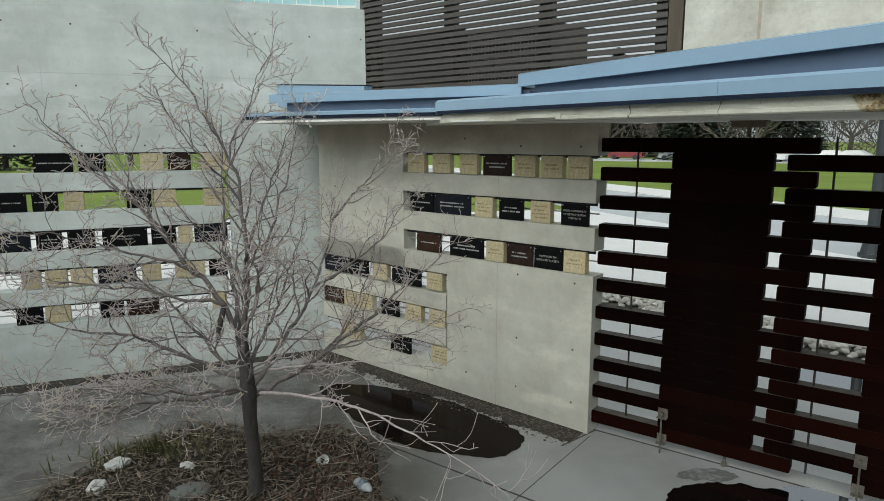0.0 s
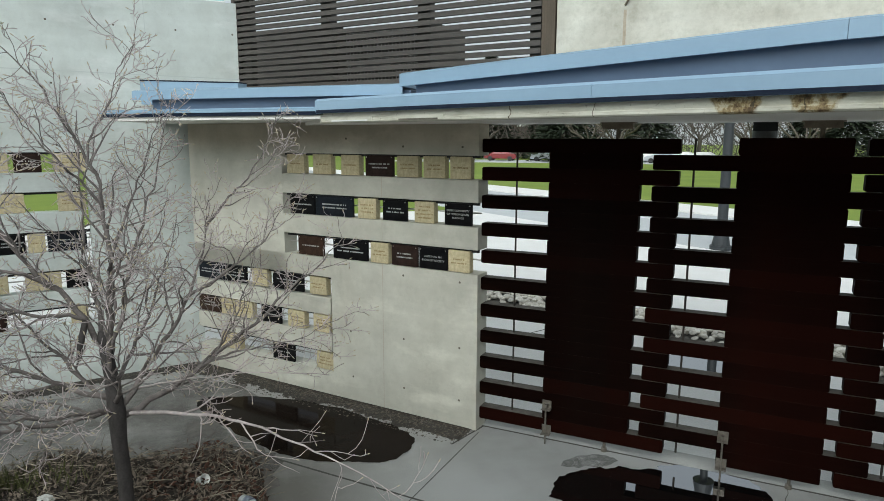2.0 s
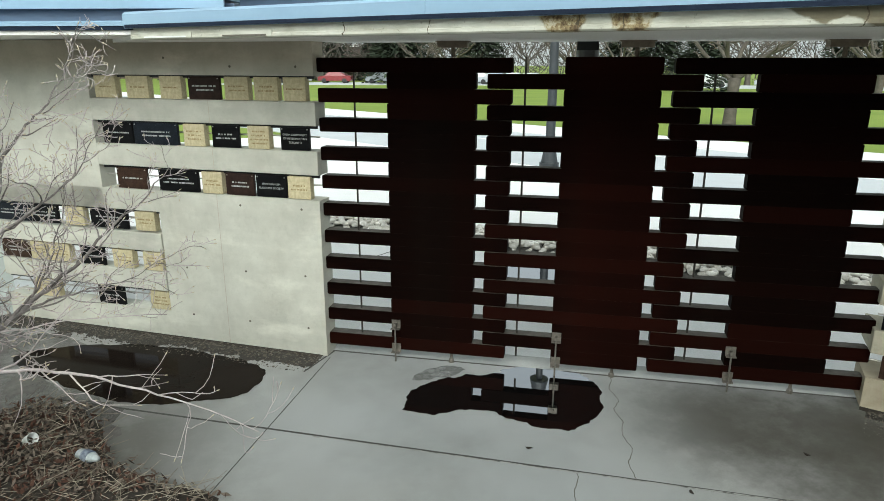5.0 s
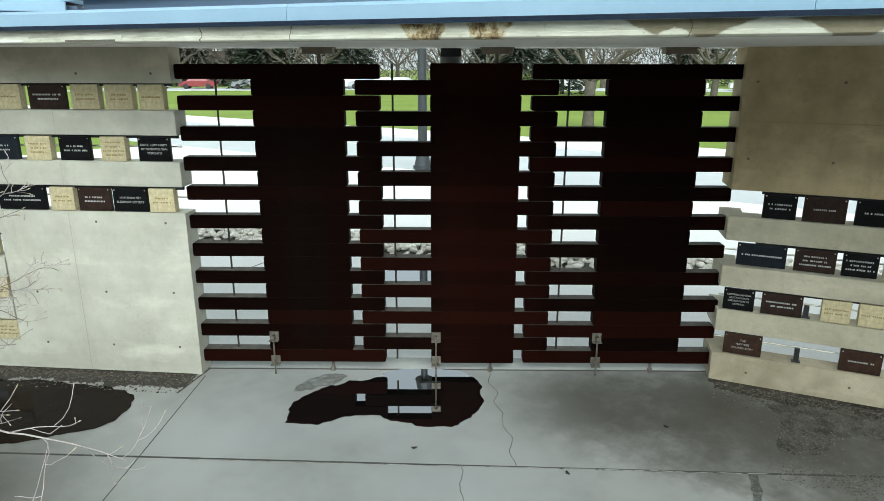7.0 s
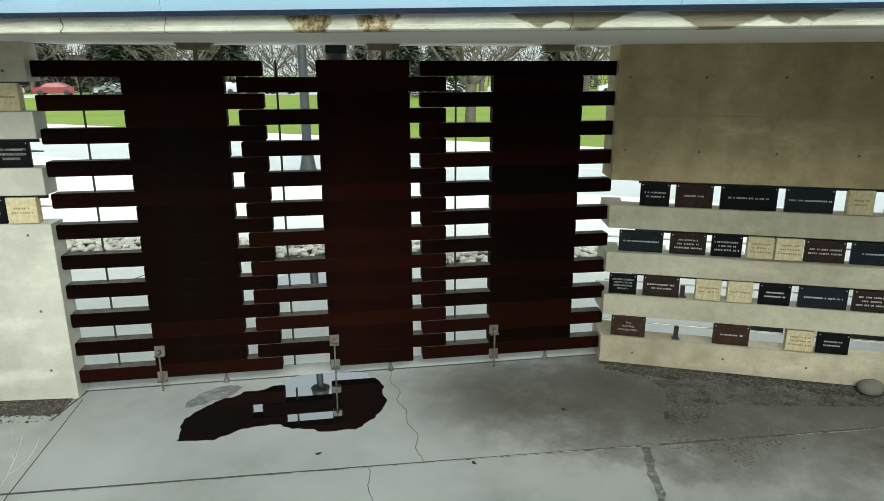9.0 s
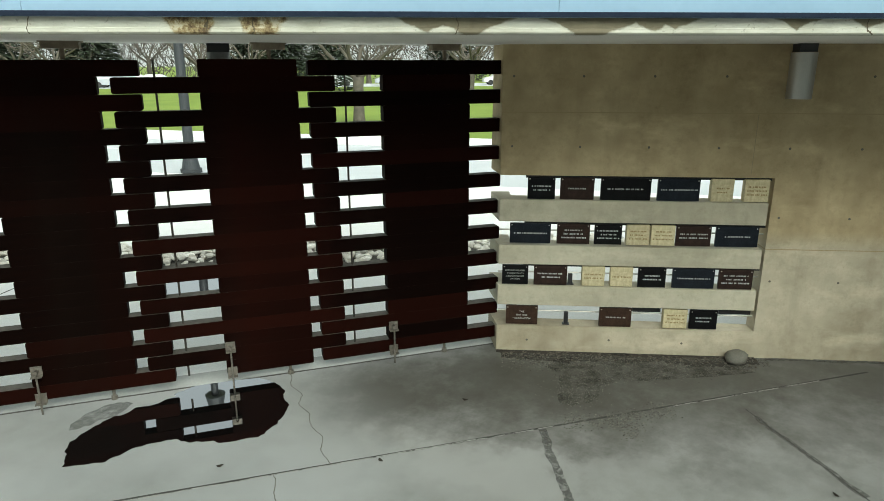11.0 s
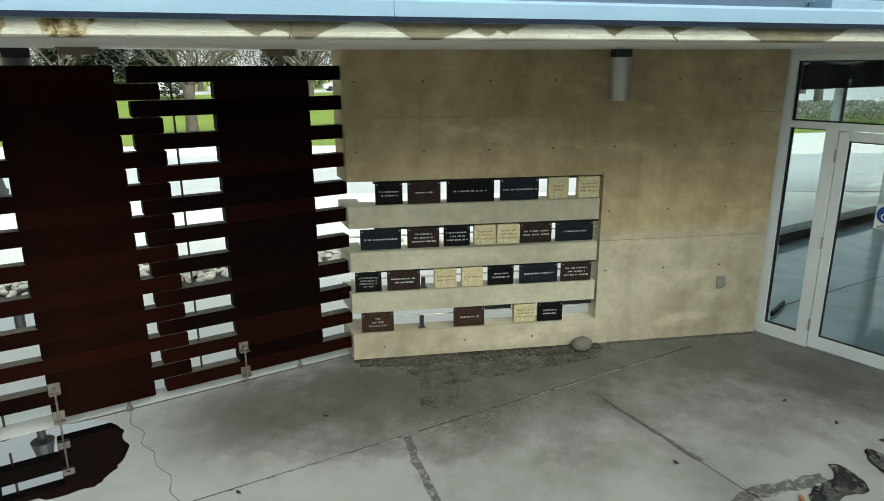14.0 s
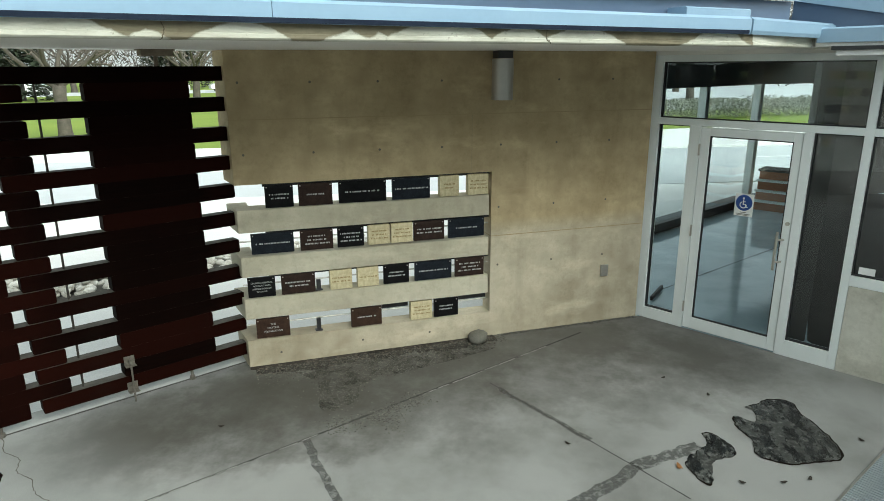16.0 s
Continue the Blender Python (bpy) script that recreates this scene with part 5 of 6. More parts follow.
# ---- trees ----
class Limbs:
    """Gathers tapered tubes along bent lines into one mesh."""

    def __init__(self):
        self.v, self.f = [], []

    def add(self, pts, radii, seg):
        k0 = len(self.v)
        for i, (p, r) in enumerate(zip(pts, radii)):
            d = (pts[min(i + 1, len(pts) - 1)] - pts[max(i - 1, 0)]).normalized()
            a = d.orthogonal().normalized() if abs(d.z) > 0.99 else d.cross(Vector((0, 0, 1))).normalized()
            b = d.cross(a)
            for j in range(seg):
                t = 2 * math.pi * j / seg
                self.v.append(p + (a * math.cos(t) + b * math.sin(t)) * r)
        for i in range(len(pts) - 1):
            for j in range(seg):
                q, n = k0 + i * seg, (j + 1) % seg
                self.f.append((q + j, q + n, q + seg + n, q + seg + j))
        top = k0 + (len(pts) - 1) * seg
        self.f.append(tuple(range(top, top + seg)))

    def part(self, name, mat, parent, label=""):
        me = bpy.data.meshes.new(name)
        me.from_pydata([tuple(v) for v in self.v], [], self.f)
        me.materials.append(mat)
        for p in me.polygons:
            p.use_smooth = True
        ob = new(name, me)
        ob.parent = parent
        return tagged(ob, label)


def bent(start, heading, elev, length, bend, steps, r, wobble, turn=0.0):
    """A line that leaves start at a heading and an elevation and bends on its way."""
    pts, p = [Vector(start)], Vector(start)
    for i in range(steps):
        t = i / steps
        e, h = radians(elev + bend * t), radians(heading + turn * t)
        d = Vector((math.cos(h) * math.cos(e), math.sin(h) * math.cos(e), math.sin(e)))
        d += Vector((r.gauss(0, wobble), r.gauss(0, wobble), r.gauss(0, wobble)))
        p = p + d.normalized() * (length / steps)
        pts.append(p)
    return pts


def offshoots(line, radii, r, thick, fine, buds, depth, per_metre, length, up, size):
    """Side branches along a line, then theirs."""
    total = sum((b - a).length for a, b in zip(line, line[1:]))
    for k in range(max(1, int(total * per_metre))):
        t = r.uniform(0.18, 1.0) if depth else r.uniform(0.1, 1.0)
        i = min(int(t * (len(line) - 1)), len(line) - 2)
        p = line[i].lerp(line[i + 1], t * (len(line) - 1) - i)
        d = (line[i + 1] - line[i]).normalized()
        heading = math.degrees(math.atan2(d.y, d.x)) + r.choice((-1, 1)) * r.uniform(25, 80)
        elev = math.degrees(math.asin(max(-1, min(1, d.z)))) * 0.6 + r.uniform(-15, 35) * up
        ln = length * r.uniform(0.35, 1.0) * (1.15 - 0.6 * t)
        n = 5 if depth else 4
        sub = bent(p, heading, elev, ln, r.uniform(-10, 40) * up, n, r, 0.42)
        r0 = min(radii[i] * 0.6, size * (0.5 + ln))
        rs = [max(r0 * (1 - 0.75 * j / n), size * 0.28) for j in range(n + 1)]
        (thick if depth > 1 else fine).add(sub, rs, 6 if depth > 1 else 4)
        if depth > 0:
            offshoots(sub, rs, r, thick, fine, buds, depth - 1, per_metre * 1.5, length * 0.45, up, size)
        elif buds is not None and r.random() < 0.5:
            e = sub[-1]
            buds.add([e, e + Vector((r.gauss(0, 0.004), r.gauss(0, 0.004), 0.012)), e + Vector((0, 0, 0.026))], [0.0025, 0.0048, 0.0008], 5)


MAT_LIMB = plain("grey_limb", (0.075, 0.064, 0.06), (0.29, 0.255, 0.24), 11, 0.9, grain=80, relief=0.5)
UP = Vector((0, 0, 1))


def grow(start, way, length, steps, r, wobble, lift):
    """A line that sets out one way, curls and kinks from node to node and turns towards the light."""
    pts, p, d = [Vector(start)], Vector(start), way.normalized()
    axis = Vector((r.gauss(0, 1), r.gauss(0, 1), r.gauss(0, 1))).normalized()
    curl = r.gauss(0, 0.85) / steps
    for i in range(steps):
        d = (Matrix.Rotation(curl, 3, axis) @ d + UP * lift + Vector((r.gauss(0, wobble), r.gauss(0, wobble), r.gauss(0, wobble)))).normalized()
        p = p + d * (length / steps)
        pts.append(p)
    return pts


def shoots(line, radii, r, wood_, twigs, buds, depth, gap, length, lift):
    """Side shoots on alternate sides of a line, then theirs, with a bud at each tip."""
    total = sum((b - a).length for a, b in zip(line, line[1:]))
    at, side = total * 0.16 + gap * r.random(), r.choice((-1, 1))
    n = len(line) - 1
    while at < total:
        t = at / total
        i = min(int(t * n), n - 1)
        p = line[i].lerp(line[i + 1], t * n - i)
        d = (line[i + 1] - line[i]).normalized()
        a = d.cross(UP) if abs(d.z) < 0.95 else d.orthogonal()
        out = Matrix.Rotation(r.gauss(0, 0.75), 3, d) @ (a.normalized() * side)
        spread = radians(r.uniform(30, 66))
        ln = length * (1.08 - 0.7 * t) * r.uniform(0.45, 1.2)
        k = (4, 6, 9)[depth]
        sub = grow(p, d * math.cos(spread) + out * math.sin(spread), ln, k, r, (0.2, 0.19, 0.16)[depth], lift)
        r0 = min(radii[i] * 0.7, 0.0028 + (0.0034, 0.005, 0.0075)[depth] * ln ** 0.5)
        rs = [max(r0 * (1 - 0.72 * j / k), 0.0021) for j in range(k + 1)]
        (wood_ if depth > 1 else twigs).add(sub, rs, 6 if depth > 1 else 4)
        if depth:
            shoots(sub, rs, r, wood_, twigs, buds, depth - 1, gap * 0.74, length * 0.42, lift * 1.1)
        if r.random() < 0.55:
            e, way = sub[-1], (sub[-1] - sub[-2]).normalized()
            buds.add([e, e + way * 0.011, e + way * 0.026], [0.002, 0.0042, 0.0008], 5)
        side = -side
        at += gap * r.uniform(0.5, 1.5)


def trunk_at(z):
    return Vector((0.01 * math.sin(z * 6) - 0.115 * max(0.0, z - 0.9), 0.012 * math.sin(z * 5), z))


# name of the limb it springs from and how far along it, or its height on the trunk; heading, elevation, length, bend, radius, turn, kind of growth
TREE_LIMBS = {
    "left": ("", 1.38, 178, 56, 2.15, -12, 0.024, 4, 1), "leader": ("", 1.44, 176, 106, 2.15, -62, 0.024, 0, 1), "inner": ("", 1.33, 10, 70, 1.75, 6, 0.019, 0, 1),
    "right": ("", 0.93, 4, 45, 1.65, 44, 0.025, 0, 1), "right_fork": ("right", 0.6, -8, 22, 1.0, 46, 0.012, 0, 1), "right_tip": ("right", 0.9, 6, 42, 1.0, 22, 0.011, 0, 1),
    "low_right": ("", 0.86, 2, 27, 2.1, 21, 0.027, 0, 1), "low_left": ("", 1.03, 182, 24, 1.75, 4, 0.021, -10, 2), "lowest_left": ("", 0.95, 184, 2, 1.9, 22, 0.02, 8, 2),
    "drooping": ("low_right", 0.06, -44, 10, 2.1, -38, 0.0165, 0, 0), "thin": ("right", 0.12, -12, 6, 1.35, -16, 0.008, 0, 0),
    "left_fork": ("left", 0.3, 196, 20, 1.3, -8, 0.013, 0, 2), "left_back": ("left", 0.45, 140, 50, 1.0, 10, 0.011, 0, 1), "left_low": ("left", 0.14, 190, 12, 1.4, 10, 0.014, 0, 2),
    "leader_fork": ("leader", 0.3, 40, 55, 1.2, 20, 0.012, 0, 1), "leader_side": ("leader", 0.45, 200, 48, 1.0, 16, 0.011, 0, 1), "leader_tip": ("leader", 0.6, 10, 70, 0.85, -10, 0.009, 0, 1),
    "back": ("", 1.2, 86, 46, 1.6, 16, 0.02, 0, 1), "back_high": ("", 1.38, 100, 70, 1.7, 0, 0.019, 0, 1), "back_left": ("", 1.0, 134, 30, 1.5, 14, 0.018, 0, 2),
    "front": ("", 1.0, -88, 26, 1.2, 26, 0.017, 0, 1), "front_high": ("", 1.2, -74, 56, 1.4, 10, 0.018, 0, 1), "front_left": ("", 0.95, 222, 12, 1.4, 10, 0.017, 0, 2),
    "back_right": ("", 1.1, 52, 40, 1.5, 20, 0.019, 0, 1), "mid_right": ("low_right", 0.3, 22, 40, 1.1, 30, 0.012, 0, 1), "under_right": ("low_right", 0.35, -24, 10, 1.0, 10, 0.01, 0, 2),
}


def courtyard_tree():
    tree = empty("bare_tree", pose(-1.35, 4.61, 0.0, 0, 0, 16.7), "bare young tree with grey bark and pale budding twigs", "tree")
    trunk, twigs, buds = Limbs(), Limbs(), Limbs()
    heights = (-0.02, 0.06, 0.2, 0.45, 0.7, 0.84, 0.93, 1.03, 1.2, 1.35, 1.45, 1.5)
    girth = (0.075, 0.06, 0.05, 0.047, 0.05, 0.056, 0.06, 0.052, 0.044, 0.042, 0.034, 0.018)
    trunk.add([trunk_at(z) for z in heights], girth, 16)
    trunk.part("trunk", MAT_BARK, tree)
    lines = {}
    growth = ((0.15, 0.75, 0.11), (0.09, 0.64, 0.045), (0.072, 0.6, 0.025))
    for k, (name, (stem, at, heading, elev, ln, bend, rad, turn, kind)) in enumerate(TREE_LIMBS.items()):
        r = random.Random(60 + 7 * k)
        big = Limbs()
        p = lines[stem][int(at * 26)] if stem else trunk_at(at)
        pts = lines[name] = bent(p, heading, elev, ln, bend, 26, r, 0.17 if kind else 0.08, turn)
        rs = [max(rad * (1 - 0.9 * (i / 26) ** 0.75), 0.0028) for i in range(27)]
        big.add(pts, rs, 9)
        gap, reach, lift = growth[kind]
        shoots(pts, rs, r, big, twigs, buds, 2 if kind else 1, gap, reach, lift)
        big.part("branch", MAT_LIMB if kind else MAT_TWIG, tree)
    # a sawn-off limb
    big, p = Limbs(), lines["left"][3]
    big.add([p, p + Vector((-0.02, -0.01, -0.08)), p + Vector((-0.045, -0.02, -0.17)), p + Vector((-0.06, -0.02, -0.27))], (0.02, 0.021, 0.019, 0.017), 10)
    big.part("branch", MAT_BARK, tree, "sawn-off stub of a limb")
    tagged(twigs.part("twig_mass", MAT_TWIG, tree, "pale grey-pink twigs"), kind="stuff")
    tagged(buds.part("bud_mass", MAT_BUD, tree, "pale buds"), kind="stuff")


courtyard_tree()

# ---- the rest of the building, round and behind the courtyard ----
def upright(points, z0, z1, name, mat, label, thick=0.25):
    """A wall of some thickness along a line of corners."""
    for i, (p, q) in enumerate(zip(points, points[1:])):
        ln = math.dist(p, q)
        thing(name, boxes((0, ln, 0, thick, z0, z1)), mat, frame_of(p, q), label, "wall", kind="structure")


# Unseen walls, added to close the courtyard and cut its sky light.
back = [(5.09, -4.33), (4.6, -7.2), (-3.0, -8.6), (-8.6, -5.0), (-8.55, 5.69)]
for i, (p, q) in enumerate(zip(back, back[1:])):
    thing("wall_added", boxes((0, math.dist(p, q), -0.25, 0, 0, (4.2, 6.5, 6.5, 4.39)[i])), MAT_CONC_W1, frame_of(q, p) @ Matrix.Translation((0, 0.25, 0)),
          "plain grey concrete wall, unseen, added to close and darken the courtyard", "wall", kind="structure")

# lobby behind the glazing
LOBBY = [(7.45, -0.75), (5.02, -4.5), (6.5, -8.4), (14.0, -9.0), (16.6, -6.4), (14.3, -3.45), (9.0, 0.42)]
thing("floor_lobby", slab(LOBBY, -0.2, -0.004), MAT_LOBBY, pose(0, 0, 0), "smooth blue-grey lobby floor", "floor", kind="structure")
strip_on_floor((8.3, -1.05), (10.9, -3.15), 0.006, 0.0, MAT_JOINT, "dark joint in the lobby floor")
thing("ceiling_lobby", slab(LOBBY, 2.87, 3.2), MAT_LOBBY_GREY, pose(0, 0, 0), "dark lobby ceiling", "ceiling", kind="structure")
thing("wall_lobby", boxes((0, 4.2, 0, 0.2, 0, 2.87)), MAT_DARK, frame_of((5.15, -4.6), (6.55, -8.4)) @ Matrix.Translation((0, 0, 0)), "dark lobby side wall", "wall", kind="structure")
thing("wall_lobby", boxes((0, 7.6, -0.2, 0, 0, 2.87)), MAT_DARK, frame_of((6.5, -8.4), (14.0, -9.0)), "dark end wall added in the lobby", "wall", kind="structure")
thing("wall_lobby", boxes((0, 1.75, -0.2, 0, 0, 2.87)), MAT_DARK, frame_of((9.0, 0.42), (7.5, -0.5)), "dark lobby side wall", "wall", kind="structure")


def far_windows(p, q, bays, name, label):
    f = frame_of(p, q)
    ln = math.dist(p, q)
    w = empty(name, f, label, "window", kind="structure")
    part("sill", boxes((0, ln, 0, 0.3, 0, 0.16), bevel=0.004), MAT_BLACK, w, "dark sill")
    part("head", boxes((0, ln, 0, 0.15, 2.42, 2.87)), MAT_LOBBY_GREY, w)
    for i in range(bays + 1):
        x = ln * i / bays
        part("mullion", boxes((x - 0.06, x + 0.06, 0, 0.14, 0.16, 2.42)), MAT_ALU, w)
    for i in range(bays):
        pn = part("pane", boxes((ln * i / bays + 0.06, ln * (i + 1) / bays - 0.06, 0.05, 0.06, 0.16, 2.42)), MAT_GLASS, w, "clear glass pane")
        pn.visible_shadow = False


far_windows((9.0, 0.42), (14.3, -3.45), 3, "window_1", "wide lobby windows looking on the road")
far_windows((14.3, -3.45), (16.6, -6.4), 2, "window_2", "lobby windows with pale mullions")
# Partition, end wall and dark floor sheet are added to keep this room dark.
MAT_DIM_FLOOR = plain("dim_floor", (0.022, 0.021, 0.02), (0.04, 0.038, 0.036), 6, 0.95, grain=200)
thing("wall_added_partition", boxes((0, 9.0, -0.2, 0, 0, 2.87)), MAT_DARK, frame_of((7.02, -2.22), (15.6, -4.75)), "dark partition wall added in the lobby", "wall", kind="structure")
thing("wall_lobby", boxes((0, 2.1, 0, 0.1, 0, 2.87)), MAT_DARK, frame_of((15.5, -4.9), (16.3, -6.7)), "dark end wall added in the lobby", "wall", kind="structure")
thing("carpet", slab([(6.3, -2.62), (7.0, -2.45), (15.5, -4.97), (16.4, -6.4), (14.0, -8.8), (6.6, -8.2), (5.2, -4.5)], 0.0, 0.004), MAT_DIM_FLOOR, pose(0, 0, 0), "added dark floor sheet for the shade behind the partition", "carpet", kind="structure")
shelf = empty("display_shelf", pose(14.0, -3.86, 0, 0, 0, -120), "brown wooden stepped display shelf in the lobby", "shelf")
for i, (z0, z1) in enumerate(((0.0, 0.16), (0.2, 0.36), (0.4, 0.56), (0.6, 0.76))):
    part("board", boxes((-0.3, 0.3, -0.3 + i * 0.05, 0.3, z0, z1), bevel=0.01), MAT_SHELF, shelf)
    part("ledge", boxes((-0.32, 0.32, -0.34 + i * 0.05, 0.3, z1, z1 + 0.04)), MAT_ALU if i < 3 else MAT_DARK, shelf)
thing("door_mat_bar", boxes((0, 0.5, 0, 0.03, 0, 0.05)), MAT_BLACK, pose(7.95, -0.98, 0.0, 0, 0, -20), "black floor bar inside the glazing", "bar")

# notice on the door: white card, blue disc, white wheelchair sign
notice = empty("door_notice", FD @ Matrix.Translation((0.997, 0.028, 1.462)), "blue and white wheelchair access notice on the door glass", "notice")
part("card", boxes((-0.09, 0.09, 0, 0.003, -0.135, 0.09)), MAT_WHITE, notice)
bm = bmesh.new()
tube(bm, (0, -0.001, 0.0), (0, -0.003, 0.0), 0.08, seg=32)
part("disc", bm, plain("sign_blue", (0.01, 0.05, 0.22), (0.015, 0.06, 0.26), 5, 0.5), notice, "blue disc")
bm = bmesh.new()
ring = []
for i in range(13):
    a = radians(120 + i * 20)
    ring.append([bm.verts.new((-0.005 + r_ * math.cos(a), -0.0045, -0.02 + r_ * math.sin(a))) for r_ in (0.036, 0.027)])
for a, b in zip(ring, ring[1:]):
    bm.faces.new((a[0], b[0], b[1], a[1]))
for x0, x1, z0, z1 in ((-0.012, -0.002, -0.015, 0.03), (-0.012, 0.02, -0.02, -0.01), (0.014, 0.024, -0.045, -0.012), (0.018, 0.04, -0.047, -0.038), (-0.01, 0.018, 0.008, 0.016)):
    box(bm, x0, x1, -0.0045, -0.004, z0, z1)
tube(bm, (-0.006, -0.0035, 0.044), (-0.006, -0.0046, 0.044), 0.011, seg=14)
part("pictogram", bm, MAT_WHITE, notice, "white wheelchair sign")
bm = boxes((-0.03, 0.03, -0.001, 0.0, -0.1, -0.094), (-0.07, 0.07, -0.001, 0.0, -0.116, -0.11), (-0.06, 0.06, -0.001, 0.0, -0.127, -0.122))
part("lettering", bm, MAT_HOLE, notice)
sticker = thing("window_sticker", boxes((2.06, 2.19, 0.044, 0.047, 0.955, 1.02)), MAT_WHITE, FD, "small white printed sticker on the window", "sticker")
part("lock", tube(bmesh.new(), (1.425, 0.012, 1.32), (1.425, 0.0, 1.32), 0.02, seg=16), MAT_STEEL, door, "round steel lock cylinder")
for z in (0.25, 1.1, 1.95):
    part("hinge", boxes((0.492, 0.506, -0.012, 0.012, z - 0.06, z + 0.06), bevel=0.004), MAT_STEEL, door, "steel hinge")

# second downlight, outside the gate; light fitting under the roof by the glazing; fitting on the upper wall
# Darker than the wall light's metal: being backlit is put into the colour.
MAT_GREY_LAMP = plain("backlit_grey_metal", (0.1, 0.1, 0.1), (0.16, 0.16, 0.16), 4, 0.5, 0.3)
lamp2 = empty("soffit_light", FG @ Matrix.Translation((2.2, 0.42, 0)), "grey cylinder downlight outside the gate, darkened as if backlit", "lamp")
part("cylinder", tube(bmesh.new(), (0, 0, 2.5), (0, 0, 2.85), 0.095, seg=28), MAT_GREY_LAMP, lamp2)
part("bracket", boxes((-0.09, 0.09, -0.07, 0.07, 2.85, 2.92)), MAT_BLACK, lamp2)
fit_ = empty("light_fitting", frame_of((6.16, -2.02), (5.3, -3.3)), "dirty white box light fitting under the roof edge", "light fitting")
part("housing", boxes((0.02, 1.4, -0.02, 0.16, 2.85, 2.895), bevel=0.006), MAT_WHITE, fit_)
part("tray", boxes((-0.01, 1.43, -0.05, 0.19, 2.895, 2.925)), MAT_BLACK, fit_)
flood = empty("floodlight", FU @ Matrix.Translation((2.75, -0.1, 3.63)), "small dark floodlight fixed to the upper wall", "floodlight")
part("body", boxes((-0.06, 0.2, -0.1, 0.02, 0.04, 0.14), bevel=0.008), MAT_BLACK, flood)
part("arm", tube(bmesh.new(), (-0.12, 0.08, -0.06), (0.02, -0.02, 0.06), 0.018), MAT_STEEL, flood)

# rust streak under a hook on the upper wall, plumbing behind the screen
MAT_RUSTY = plain("rust_streak", (0.3, 0.24, 0.17), (0.44, 0.38, 0.3), 8, 0.9)
thing("stain", boxes((0.6, 0.625, -0.003, 0.001, 3.42, 3.9)), MAT_RUSTY, FU, "thin rust streak under a hook on the wall", "stain", kind="structure")
thing("wall_hook", tube(bmesh.new(), (0.61, 0.0, 3.94), (0.66, -0.05, 4.0), 0.01), MAT_RUST, FU, "small rusty hook in the upper wall", "hook")
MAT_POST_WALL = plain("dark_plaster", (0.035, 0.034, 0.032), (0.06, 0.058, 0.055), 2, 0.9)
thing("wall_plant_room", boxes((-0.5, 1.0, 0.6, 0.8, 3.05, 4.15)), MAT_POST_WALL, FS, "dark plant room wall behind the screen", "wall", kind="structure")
machine = empty("cooling_machine", FS, "dark cooling machine with a pale wire grille behind the screen", "machine")
part("cabinet", boxes((1.02, 2.45, 0.5, 1.3, 3.1, 4.06), bevel=0.01), MAT_ROD, machine)
part("grille", boxes(*[(1.3, 2.42, 0.47, 0.476, 3.2 + i * 0.042, 3.206 + i * 0.042) for i in range(20)], *[(1.3 + i * 0.05, 1.307 + i * 0.05, 0.464, 0.47, 3.18, 4.02) for i in range(23)]), MAT_WHITE, machine, "pale wire grille")

# ---- outside ----
MAT_POST = plain("grey_post", (0.028, 0.032, 0.036), (0.045, 0.05, 0.055), 3, 0.5, 0.3)
post = empty("street_lamp", pose(10.35, 15.1, -0.012), "grey steel street lamp with a flared base", "street lamp")
part("pole", tube(bmesh.new(), (0, 0, 0.3), (0, 0, 6.5), 0.13, 0.1, 20), MAT_POST, post)
bm = bmesh.new()
tube(bm, (0, 0, 0.1), (0, 0, 0.6), 0.23, 0.14, 20)
tube(bm, (0, 0, 0.0), (0, 0, 0.1), 0.27, 0.27, 20)
part("base", bm, MAT_POST, post)
part("lantern", tube(bmesh.new(), (0, 0, 6.5), (0, 0, 6.9), 0.28, 0.2, 20), MAT_POST, post)

bed = empty("stone_bed", pose(0, 0, 0), "bed of pale river stones along the pavement", "stone bed")
part("bed_soil", slab([(1.55, 12.5), (9.35, 2.75), (10.05, 3.3), (2.35, 13.1)], -0.05, 0.01), plain("dark_grit", (0.07, 0.065, 0.058), (0.15, 0.14, 0.125), 12, 0.9), bed)
meshes = [stone_mesh(i, MAT_STONE, 0.62) for i in range(8)]


def bed_spot():
    t, w_ = rnd.random(), rnd.uniform(-0.46, 0.46)
    s_ = rnd.uniform(0.034, 0.062)
    return pose(1.95 + 7.75 * t + 0.78 * w_, 12.8 - 9.8 * t + 0.62 * w_, 0.02 + rnd.random() * 0.1, rnd.gauss(0, 14), rnd.gauss(0, 14), rnd.uniform(0, 360)) @ Matrix.Diagonal((s_ * 1.3, s_, s_, 1))


for i in range(295):
    ob = new("stone", meshes[i % 8])
    ob.parent = bed
    ob.matrix_local = bed_spot()
lower = bmesh.new()
for i in range(1500):
    k = len(lower.verts)
    lower.from_mesh(meshes[i % 8])
    lower.verts.ensure_lookup_table()
    m_ = bed_spot()
    for v in lower.verts[k:]:
        v.co = m_ @ v.co
tagged(part("stone_fill", lower, MAT_STONE_FILL, bed, "lower layer of pale river stones", True), kind="stuff")
thing("puddle", blob([(4.1, 7.25), (4.5, 7.55), (5.3, 7.5), (5.35, 7.0), (4.8, 6.65), (4.2, 6.75)], -0.008, 0.04, seed=9), MAT_WATER, pose(0, 0, 0), "still puddle on the pavement outside the gate", "puddle")
strip_on_floor((2.6, 8.6), (4.6, 9.6), 0.012, -0.010, MAT_JOINT, "dark joint in the outer pavement")
strip_on_floor((2.4, 6.2), (4.9, 9.2), 0.012, -0.010, MAT_JOINT, "dark joint in the outer pavement")
